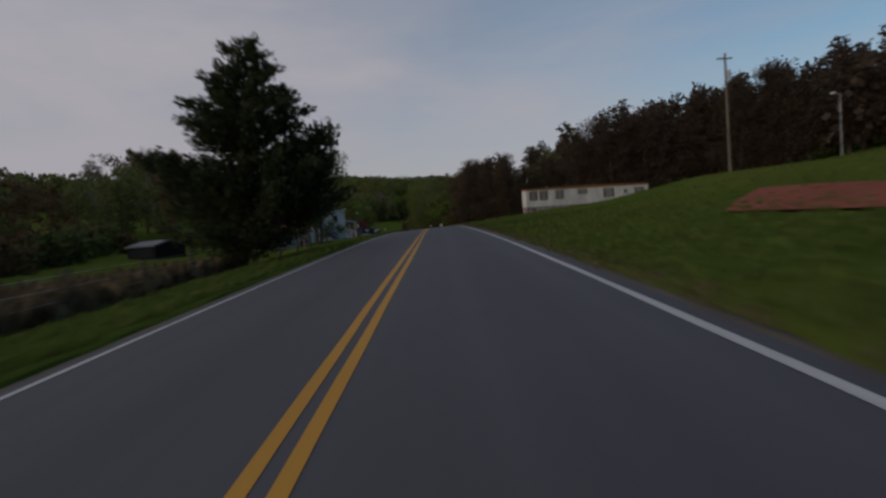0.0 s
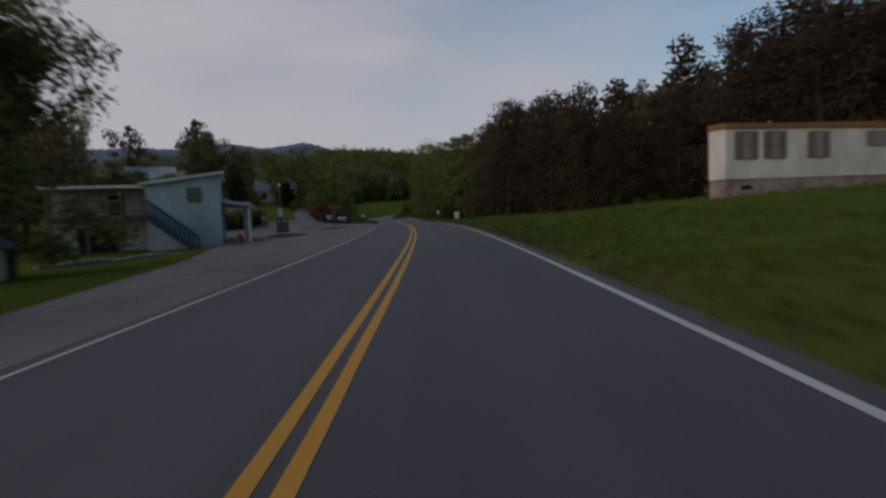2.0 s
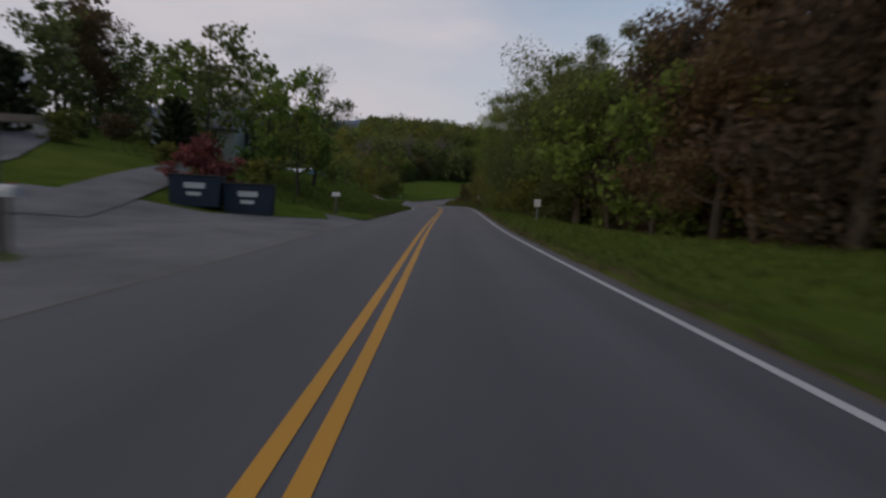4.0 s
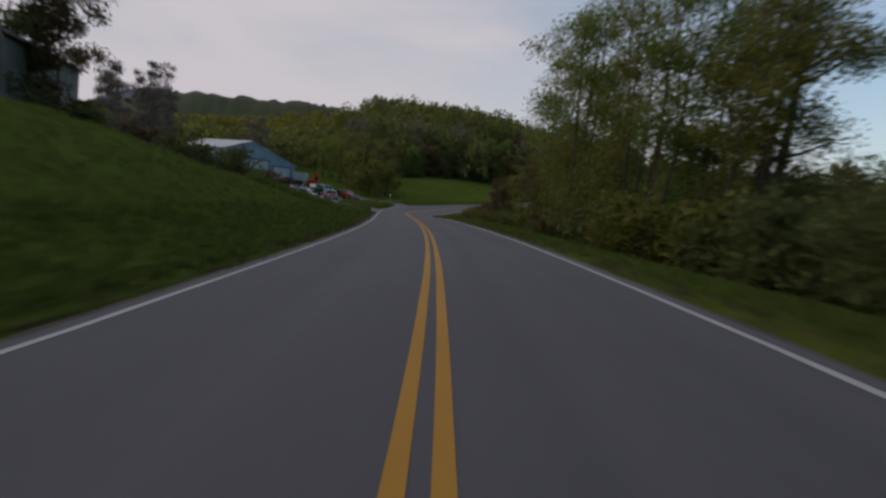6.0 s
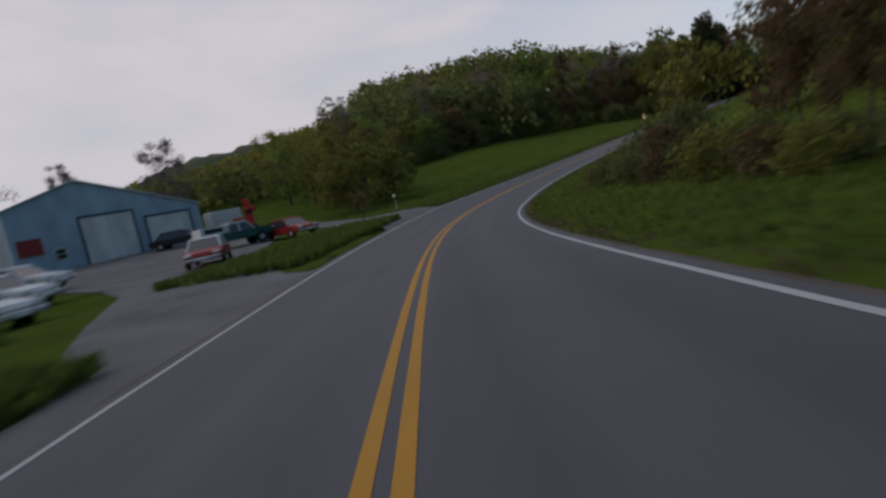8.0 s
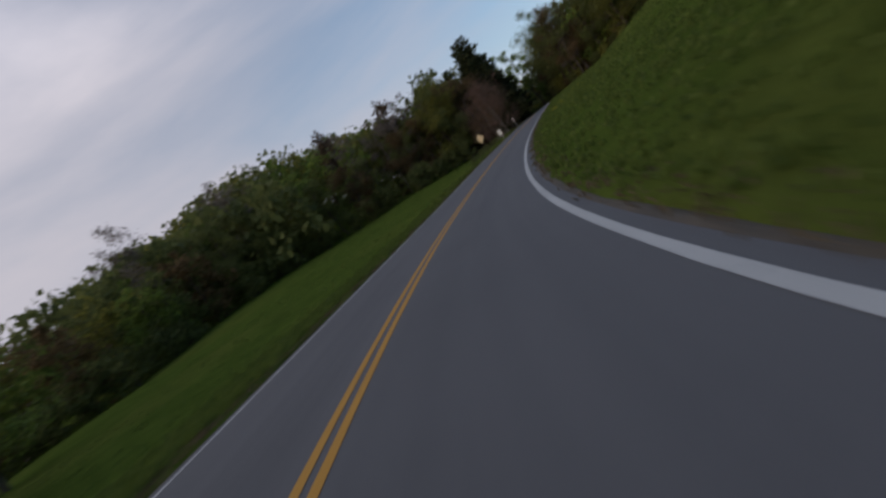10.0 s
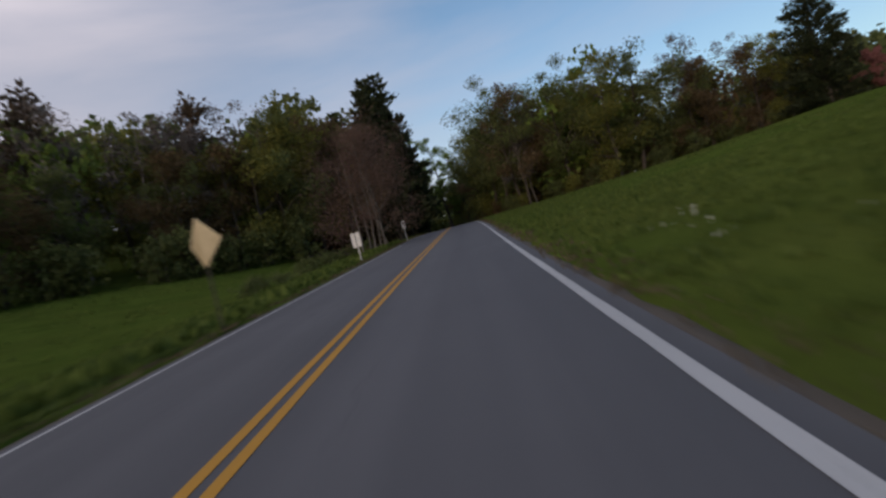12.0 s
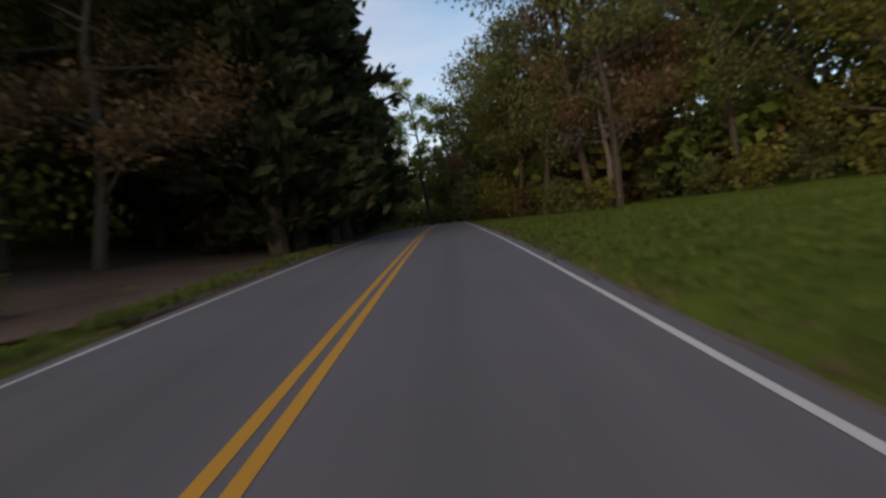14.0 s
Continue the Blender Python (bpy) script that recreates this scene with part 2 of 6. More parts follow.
def prism(outline, y0, y1):
    """A solid whose outline in x and z is drawn out from y0 to y1."""
    bm = bmesh.new()
    near, far = [bm.verts.new((x, y0, z)) for x, z in outline], [bm.verts.new((x, y1, z)) for x, z in outline]
    bm.faces.new(near)
    bm.faces.new(far[::-1])
    for k in range(len(outline)):
        bm.faces.new((near[k - 1], far[k - 1], far[k], near[k]))
    bmesh.ops.recalc_face_normals(bm, faces=bm.faces)
    return bm


def sheet(name, verts, faces, mat, uvs=None):
    me = bpy.data.meshes.new(name)
    me.from_pydata(verts, [], faces)
    if uvs is not None:
        lay = me.uv_layers.new()
        idx = np.empty(len(me.loops), int)
        me.loops.foreach_get("vertex_index", idx)
        lay.data.foreach_set("uv", np.asarray(uvs, float)[idx].ravel())
    me.materials.append(mat)
    me.update()
    return new(name, me)


# the road's line: one value of bend and slope every 10 m from 40 m before the zero point
BEND = [
    -0.000241, 0.000153, 0.000734, -9e-05, -0.000369, 0.001539, 0.001052, 0.001679, 0.002326, 0.002103, 0.002131, 0.001505, -0.000413, -0.001517, -0.000684, 0.000986,
    0.002868, 0.002439, 0.002583, 0.002954, 0.002202, 0.000783, -0.000304, -0.005163, -0.009832, -0.010633, -0.01335, -0.013236, -0.009877, -0.005736, -0.002805, -0.001955,
    -0.000324, -0.000508, 1.5e-05, 0.000672, 4.1e-05, 0.000378, -2.1e-05, -0.000561, -0.000849, -0.000963, -0.000967, -0.000911, -0.000829, -0.000744, -0.000665, -0.000589,
]
SLOPE = [
    0.0496, 0.0389, 0.0324, 0.0273, 0.0217, 0.0155, 0.0065, 0.0043, 0.0032, -0.0006, -0.0071, -0.0082, -0.0053, -0.001, 0.0022, 0.0024,
    -0.0025, -0.0079, -0.0132, -0.0162, -0.0169, -0.0186, -0.0189, -0.015, -0.0055, 0.0073, 0.0274, 0.049, 0.0663, 0.0781, 0.0832, 0.0825,
    0.0805, 0.0781, 0.0798, 0.0786, 0.0743, 0.0654, 0.0588, 0.0533, 0.0484, 0.0445, 0.0414, 0.0389, 0.0368, 0.035, 0.0334, 0.0318,
]
BANK = [
    -0.0567, -0.0379, -0.0425, -0.0272, -0.0892, -0.0714, 0.114, 0.0182, 0.0043, 0.0059, 0.0004, 0.0004,
]
ROAD_X, ROAD_Z, ROAD_TURN = 2.911, 0.851, -0.011024
LEFT_LANE, RIGHT_LANE = 3.05, 2.93
STEP = 1.0
ST = np.arange(-110.0, 520.0, STEP)
KN = -40.0 + 10.0 * np.arange(len(BEND))
k_ = np.interp(ST, KN, BEND, left=0.0, right=-0.0005) * STEP
TURN = np.cumsum(k_)
TURN += ROAD_TURN - np.interp(0.0, ST, TURN)
RX, RY = np.cumsum(-np.sin(TURN)) * STEP, np.cumsum(np.cos(TURN)) * STEP
RZ = np.cumsum(np.interp(ST, KN, SLOPE)) * STEP
RX += ROAD_X - np.interp(0.0, ST, RX)
RY -= np.interp(0.0, ST, RY)
RZ += ROAD_Z - np.interp(0.0, ST, RZ)
RB = np.interp(ST, np.linspace(-40, 430, len(BANK)), BANK)


def on_road(s, right=0.0, up=0.0):
    """The place at s metres along the road, so far to the right of its centre line and above it."""
    t = np.interp(s, ST, TURN)
    z = np.interp(s, ST, RZ) - right * np.tan(np.interp(s, ST, RB)) * np.clip(1.6 - abs(np.asarray(right)) / 7.5, 0, 1)
    return np.stack(np.broadcast_arrays(np.interp(s, ST, RX) + right * np.cos(t), np.interp(s, ST, RY) + right * np.sin(t), z + up), -1)


def heading(s):
    """The road's heading in degrees, to the left from +y."""
    return math.degrees(np.interp(s, ST, TURN))


# the land beside the road: height over the road at some distances to each side, station by station
OFF_R = [3.6, 6, 10, 16, 25, 40, 70, 140]
LAND_R = {
    -90: (0, 0.1, 0.5, 1.4, 3, 4.5, 8, 20),
    -20: (0, 0, 0.5, 1.5, 2.84, 4.55, 9, 22),
    10: (0, 0, 0.4, 1.11, 2.9, 3.5, 9, 22),
    40: (0, 0, 0.58, 1.3, 1.8, 2.65, 7.5, 22),
    70: (0, -0.1, 0.24, 0.56, 0.7, 1.8, 7.5, 27),
    110: (0, -0.3, -0.5, -0.5, 0.3, 2.6, 10.5, 27),
    150: (0, -0.3, -0.6, -0.7, -0.4, 0.5, 3, 10),
    190: (0, 0.1, 0.1, 0.2, 0.6, 2.5, 5, 8),
    225: (0, 0.4, 0.9, 1.5, 2.6, 4.4, 6.5, 9),
    270: (0, 0.2, 0.7, 2.34, 3.21, 5, 7, 9),
    310: (0, 0.08, 0.1, 0.4, 1.1, 2.4, 3.6, 8),
    400: (0, 0.05, 0.1, 0.2, 0.3, 0.6, 2, 8),
}
OFF_L = [3.6, 6, 9, 14, 22, 35, 60, 140]
LAND_L = {
    -90: (0, -0.3, -0.8, -1.2, -1.4, -1.6, -1.8, -2),
    0: (0, -0.2, -0.6, -1.1, -1.3, -1.5, -1.6, -1),
    35: (0, -0.1, -0.4, -0.8, -0.9, -0.6, 0.5, 5),
    75: (0, 0, -0.2, -0.4, -0.3, 1.2, 6, 14),
    105: (0, 0.2, 0.7, 2.08, 3.67, 6, 9, 15),
    140: (0, 0.4, 1.4, 3.03, 3.73, 6.98, 10.5, 15),
    170: (0, 0.35, 0.95, 1.8, 2.5, 4.6, 8, 11),
    187: (0, 0.05, 0.15, 0.4, 0.9, 1.6, 2.6, 3),
    215: (0, 0.0, 0.1, 0.4, 1.0, 1.5, 2.0, 3),
    250: (0, -0.2, -0.1, 0.3, 1.3, 2.9, 4.2, 6),
    300: (0, -0.3, -0.2, 0.4, 1.8, 3.6, 8, 15),
    345: (0, -0.1, 0.2, 0.7, 2.2, 6, 16, 26),
    400: (0, -0.1, 0.1, 0.4, 1.4, 5, 15, 26),
}


def land_table(land):
    return np.array(list(land), float), np.array(list(land.values()), float)


SR, TR_ = land_table(LAND_R)
SL, TL_ = land_table(LAND_L)


def profile(s, d, stations, table, offs):
    """Height over the road at s, d metres to one side: smooth along the road, straight across."""
    f = np.clip(np.searchsorted(stations, s) - 1, 0, len(stations) - 2)
    u = np.clip((s - stations[f]) / (stations[f + 1] - stations[f]), 0, 1)
    u = u * u * (3 - 2 * u)
    g = np.clip(np.searchsorted(offs, d) - 1, 0, len(offs) - 2)
    o = np.asarray(offs)
    v = np.clip((d - o[g]) / (o[g + 1] - o[g]), 0, 1.0)
    low = table[f, g] * (1 - v) + table[f, g + 1] * v
    high = table[f + 1, g] * (1 - v) + table[f + 1, g + 1] * v
    return low * (1 - u) + high * u


def ground_z(x, y, bed=True):
    """The land's height. bed: cut away under the road."""
    x, y = np.atleast_1d(np.asarray(x, float)), np.atleast_1d(np.asarray(y, float))
    out = np.empty(x.shape)
    for a in range(0, x.size, 20000):
        px, py = x.ravel()[a:a + 20000], y.ravel()[a:a + 20000]
        dx, dy = px[:, None] - RX[::3], py[:, None] - RY[::3]
        q = dx * dx + dy * dy
        near = q.argmin(1)
        w = ((q[np.arange(len(px)), near][:, None] + 4.0) / (q + 4.0)) ** 7
        w /= w.sum(1, keepdims=True)
        s, z, t, b = w @ ST[::3], w @ RZ[::3], w @ TURN[::3], w @ RB[::3]
        cx, cy = np.interp(s, ST, RX), np.interp(s, ST, RY)
        side = (px - cx) * np.cos(t) + (py - cy) * np.sin(t)
        d = np.abs(side)
        h = np.where(side > 0, profile(s, d, SR, TR_, OFF_R), profile(s, d, SL, TL_, OFF_L))
        h = z + h - side * np.tan(b) * np.clip(1.6 - d / 7.5, 0, 1)
        wob = 0.10 * np.sin(0.21 * px + 1.3 * np.sin(0.13 * py)) + 0.08 * np.sin(0.33 * py + 0.17 * px)
        h = h + wob * np.clip((d - 6) / 12, 0, 1)
        if bed:
            h = h - 0.16 * np.clip((4.4 - d) / 0.4, 0, 1)
        out.ravel()[a:a + 20000] = h
    return out


def gz(x, y):
    return float(ground_z(x, y, False)[0])


def spread(lo, mid_lo, mid_hi, hi, step, rings):
    far = (np.geomspace(1, 1 + mid_lo - lo, rings) - 1)[1:]
    far2 = (np.geomspace(1, 1 + hi - mid_hi, rings) - 1)[1:]
    return np.r_[mid_lo - far[::-1], np.arange(mid_lo, mid_hi + 0.1, step), mid_hi + far2]


gx, gy = spread(-3200, -64, 84, 3200, 1.0, 22), spread(-2500, -90, 356, 4200, 1.0, 22)
MX, MY = np.meshgrid(gx, gy)
MZ = ground_z(MX, MY)
nx, ny = len(gx), len(gy)
ii = (np.arange(ny - 1)[:, None] * nx + np.arange(nx - 1)).ravel()
ground = sheet("ground", np.stack([MX.ravel(), MY.ravel(), MZ.ravel()], 1).tolist(), np.stack([ii, ii + 1, ii + nx + 1, ii + nx], 1).tolist(), GRASS)
ground.data.shade_smooth()
tagged(ground, "rolling green spring meadow and grassy roadside banks", "ground", kind="structure")


def strip(name, s0, s1, sides, ups, mat, step=1.0, rag=0.0, seed=1):
    """A band along the road, across which it has the given distances and heights."""
    rnd = random.Random(seed)
    ss = np.arange(s0, s1 + 0.01, step)
    rows = []
    for j, (r, u) in enumerate(zip(sides, ups)):
        edge = np.array([rnd.uniform(-rag, rag) for _ in ss]) if j in (0, len(sides) - 1) else 0.0
        rows.append(on_road(ss, (r(ss) if callable(r) else r) + edge, u))
    v = np.stack(rows, 1).reshape(-1, 3)
    m = len(sides)
    f = [(k * m + j, k * m + j + 1, (k + 1) * m + j + 1, (k + 1) * m + j) for k in range(len(ss) - 1) for j in range(m - 1)]
    uv = np.stack([np.tile(np.asarray([0.0 if callable(r) else r for r in sides]) * 1.1, len(ss)), np.repeat(ss * 0.02, m)], 1)
    ob = sheet(name, v.tolist(), f, mat, uv)
    ob.data.shade_smooth()
    return ob


WR, WL = RIGHT_LANE, -LEFT_LANE
road = strip("road", -100, 470, [WL - 0.30, WL - 0.25, WL, -1.5, 0, 1.5, WR, WR + 0.25, WR + 0.30], [-0.15, -0.012, 0, 0.005, 0.01, 0.005, 0, -0.012, -0.15], ASPHALT)
road.data.shade_flat()
tagged(road, "two-lane grey asphalt country road with worn wheel tracks", "road", kind="structure")
for nm, a in (("centre_line_1", -0.109), ("centre_line_2", 0.097)):
    ob = strip(nm, -100, 470, [a - 0.054, a + 0.054], [0.0145, 0.0145], YELLOW, rag=0.004, seed=3)
    tagged(ob, "solid yellow painted centre line on the asphalt", "road marking", kind="structure")


def half_width(s):
    """Half the width of the right edge line, which was painted wider round the bend."""
    return np.interp(s, [-100, 105, 190, 222, 285, 312, 470], [0.052, 0.048, 0.05, 0.062, 0.058, 0.042, 0.042])


def flare(s):
    """How far the left edge line swings out towards the gravel lot at its end."""
    return -0.35 * np.clip((s - 63) / 8, 0, 1) ** 2 * (s < 90)


ob = strip("edge_line_right", -100, 470, [lambda s: WR - half_width(s), lambda s: WR + half_width(s)], [0.006, 0.004], WHITE_LINE, rag=0.006, seed=4)
tagged(ob, "solid white painted edge line beside the grass verge", "road marking", kind="structure")
for nm, s0, s1 in (("edge_line_left_1", -100, 71), ("edge_line_left_2", 104, 470)):
    ob = strip(nm, s0, s1, [lambda s: WL - 0.045 + flare(s), lambda s: WL + 0.045 + flare(s)], [0.004, 0.006], WHITE_LINE, rag=0.006, seed=5)
    tagged(ob, "thin white painted edge line on the far lane", "road marking", kind="structure")
ob = strip("shoulder_right", -100, 470, [WR + 0.14, WR + 0.27, WR + 0.44, WR + 0.7], [-0.06, -0.016, -0.035, -0.3], SHOULDER, rag=0.08, seed=6)
tagged(ob, "narrow gritty gravel shoulder beside the asphalt", "shoulder", kind="structure")
ob = strip("shoulder_left", -100, 470, [WL - 0.7, WL - 0.44, WL - 0.27, WL - 0.14], [-0.3, -0.035, -0.016, -0.06], SHOULDER, rag=0.08, seed=7)
tagged(ob, "narrow gritty gravel shoulder beside the asphalt", "shoulder", kind="structure")
ob = strip("shoulder_gravel", 158, 186, [WL - 1.2, WL - 0.95, WL - 0.55, WL - 0.24], [-0.12, 0.05, 0.03, -0.02], GRAVEL, rag=0.12, seed=8)
tagged(ob, "pale loose gravel washed along the road's edge", "shoulder", kind="structure")


def verge(name, s0, s1, edge, way, seed, mat=GRASS, label="mown green grass verge along the asphalt"):
    """The grassed strip that joins the asphalt's edge to the land."""
    rnd = random.Random(seed)
    ss = np.arange(s0, s1 + 0.01, 0.8)
    outs = [0.34, 0.46, 0.75, 1.2, 1.8, 2.4, 3.0]
    rows = []
    for j, o in enumerate(outs):
        rag = np.array([rnd.uniform(-0.1, 0.14) for _ in ss]) if j == 0 else 0.0
        p = on_road(ss, way * (abs(edge) + o + rag))
        g = ground_z(p[:, 0], p[:, 1], False)
        u = min(1.0, j / 3)
        p[:, 2] = (p[:, 2] - (0.06, 0.0, 0.0)[min(j, 2)]) * (1 - u) + (g + (0.03 if j < 6 else -0.08)) * u
        rows.append(p)
    v = np.stack(rows[::way], 1).reshape(-1, 3)
    m = len(outs)
    f = [(k * m + j, k * m + j + 1, (k + 1) * m + j + 1, (k + 1) * m + j) for k in range(len(ss) - 1) for j in range(m - 1)]
    ob = sheet(name, v.tolist(), f, mat)
    ob.data.shade_smooth()
    return tagged(ob, label, "verge", kind="structure")


verge("verge_right", -100, 470, WR, 1, 21)
for nm, a, b in (("verge_left_1", -100, 13), ("verge_left_2", 97.0, 184.5), ("verge_left_3", 195.5, 204.5), ("verge_left_4", 218.5, 323.9)):
    verge(nm, a, b, WL, -1, 22)
verge("verge_left_5", 323.9, 470, WL, -1, 23, LITTER, "brown leaf litter along the asphalt under the trees")


def pad(name, outline, mat, label, category, up=0.05, step=1.2):
    """A thin gravelled area laid over the land, inside an outline of plan points."""
    xs, ys = [p[0] for p in outline], [p[1] for p in outline]
    bm = bmesh.new()
    face = bm.faces.new([bm.verts.new((x, y, 0)) for x, y in outline])
    for axis, lo, hi in ((0, min(xs), max(xs)), (1, min(ys), max(ys))):
        for c in np.arange(lo + step, hi, step):
            co, no = [0, 0, 0], [0, 0, 0]
            co[axis], no[axis] = c, 1
            bmesh.ops.bisect_plane(bm, geom=bm.verts[:] + bm.edges[:] + bm.faces[:], plane_co=co, plane_no=no)
    v = np.array([p.co[:] for p in bm.verts])
    z = ground_z(v[:, 0], v[:, 1], False)
    far = np.sqrt(((v[:, 0, None] - RX[::2]) ** 2 + (v[:, 1, None] - RY[::2]) ** 2).min(1))
    for p, h, d in zip(bm.verts, z, far):
        p.co.z = h - 0.03 + (up + 0.04) * min(1.0, max(0.0, (d - 3.45) / 1.2))
    ob = part(name, bm, mat)
    ob.data.shade_smooth()
    return tagged(ob, label, category, kind="structure")


# plants
def leaf_mesh(name, places, sizes, mat, parent, long=1.4, flat=0.0, lean=None, label="", seed=0):
    """Many small leaves or sprays at the given places, each a folded pair of triangles turned its own way."""
    rng = np.random.default_rng(seed)
    n = len(places)
    a = rng.normal(size=(n, 3))
    if lean is not None:
        a = a * 0.45 + lean
    a /= np.linalg.norm(a, axis=1, keepdims=True)
    b = np.cross(a, rng.normal(size=(n, 3)) * (1, 1, 1 - flat))
    b /= np.linalg.norm(b, axis=1, keepdims=True) + 1e-9
    c = np.cross(a, b)
    h, w = (np.asarray(sizes) * long / 2)[:, None], (np.asarray(sizes) / 2)[:, None]
    v = np.stack([places - a * h, places + b * w + c * w * 0.25 - a * h * 0.1, places + a * h, places - b * w + c * w * 0.25 + a * h * 0.15], 1).reshape(-1, 3)
    me = bpy.data.meshes.new(name)
    me.vertices.add(4 * n)
    me.vertices.foreach_set("co", v.ravel())
    me.loops.add(4 * n)
    me.loops.foreach_set("vertex_index", np.arange(4 * n))
    me.polygons.add(n)
    me.polygons.foreach_set("loop_start", np.arange(0, 4 * n, 4))
    me.materials.append(mat)
    me.update(calc_edges=True)
    ob = new(name, me)
    if parent is not None:
        ob.parent = parent
    return tagged(ob, label)


def limb(bm, pts, r0, r1, n=6):
    """A tapering limb through the given places, one skin without inner ends."""
    rings = []
    for k, p in enumerate(pts):
        a, b = Vector(pts[max(0, k - 1)]), Vector(pts[min(len(pts) - 1, k + 1)])
        turn = (b - a).to_track_quat("Z", "Y").to_matrix()
        r = r0 + (r1 - r0) * k / (len(pts) - 1)
        rings.append([bm.verts.new(Vector(p) + turn @ Vector((r * math.cos(2 * math.pi * j / n), r * math.sin(2 * math.pi * j / n), 0))) for j in range(n)])
    for lo, hi in zip(rings, rings[1:]):
        for j in range(n):
            bm.faces.new((lo[j - 1], lo[j], hi[j], hi[j - 1]))


def broadleaf(name, label, place, height, radius, leaf, bark=None, leaves=2600, size=0.3, bare=0.28, fill=0.75, stems=1, seed=1, squash=1.0, group="", top=1.0, girth=1.0, lump=1.0, fine=True):
    """A broad-leaved tree: forked trunk and limbs, crown of sprays in uneven clumps with gaps."""
    rnd, rng = random.Random(seed), np.random.default_rng(seed)
    tree = thing(name, label, "tree", place, rnd.uniform(0, 360), group)
    bm = bmesh.new()
    clumps = []
    for k in range(stems):
        off = (rnd.uniform(-1, 1) * radius * 0.3, rnd.uniform(-1, 1) * radius * 0.3) if stems > 1 else (0, 0)
        r0 = girth * height * 0.020 / (1 if stems == 1 else 1.6)
        lean = Vector((rnd.uniform(-0.06, 0.06), rnd.uniform(-0.06, 0.06), 1)) * height
        base = Vector((off[0], off[1], -0.15))
        spine = [base + lean * t + Vector((rnd.uniform(-1, 1), rnd.uniform(-1, 1), 0)) * height * 0.012 for t in (0, 0.18, 0.36, 0.55, 0.74, 0.9)]
        limb(bm, spine, r0 * 1.25, r0 * 0.2, 7 if fine else 5)
        for j in range(11 if stems == 1 else 6):
            t = bare + (0.93 - bare) * (j + rnd.random()) / (11 if stems == 1 else 6)
            ang = rnd.uniform(0, 2 * math.pi)
            u = (t - bare) / (1 - bare)
            reach = radius * max(0.25, math.sin(math.pi * min(0.97, 0.22 + 0.72 * u)) ** 0.7) * rnd.uniform(0.65, 1.08) / (1.0 if stems == 1 else 1.5)
            root = base + lean * t * 0.92
            tip = root + Vector((math.cos(ang) * reach, math.sin(ang) * reach, reach * rnd.uniform(0.15, 0.75) * top))
            tip.z = min(tip.z, height * rnd.uniform(0.9, 1.02))
            mid = (root + tip) / 2 + Vector((0, 0, -0.06 * reach))
            limb(bm, [root, mid, tip] if fine else [root, tip], r0 * 0.42, r0 * 0.07, 5 if fine else 3)
            for w in (0.45, 0.75, 1.0):
                q = mid.lerp(tip, w * 2 - 1) if w > 0.5 else root.lerp(mid, w * 2)
                clumps.append((*(q + Vector((rnd.gauss(0, 1), rnd.gauss(0, 1), rnd.gauss(0, 0.7))) * radius * 0.16 * lump), lump * radius * rnd.uniform(0.13, 0.27)))
        clumps.append((*(base + lean * 0.97), radius * 0.18))
    part("trunk", bm, bark or BARK, tree)
    clumps = np.array(clumps)
    pick = rng.integers(0, len(clumps), leaves)
    g = rng.normal(size=(leaves, 3))
    g /= np.linalg.norm(g, axis=1, keepdims=True) + 1e-9
    g *= (rng.random(leaves) ** (0.5 * fill + 0.15))[:, None]
    p = clumps[pick, :3] + g * clumps[pick, 3:4] * (1.25, 1.25, 0.95 * squash)
    leaf_mesh("crown", p, size * rng.uniform(0.55, 1.35, leaves), leaf, tree, 1.5, seed=seed)
    return tree


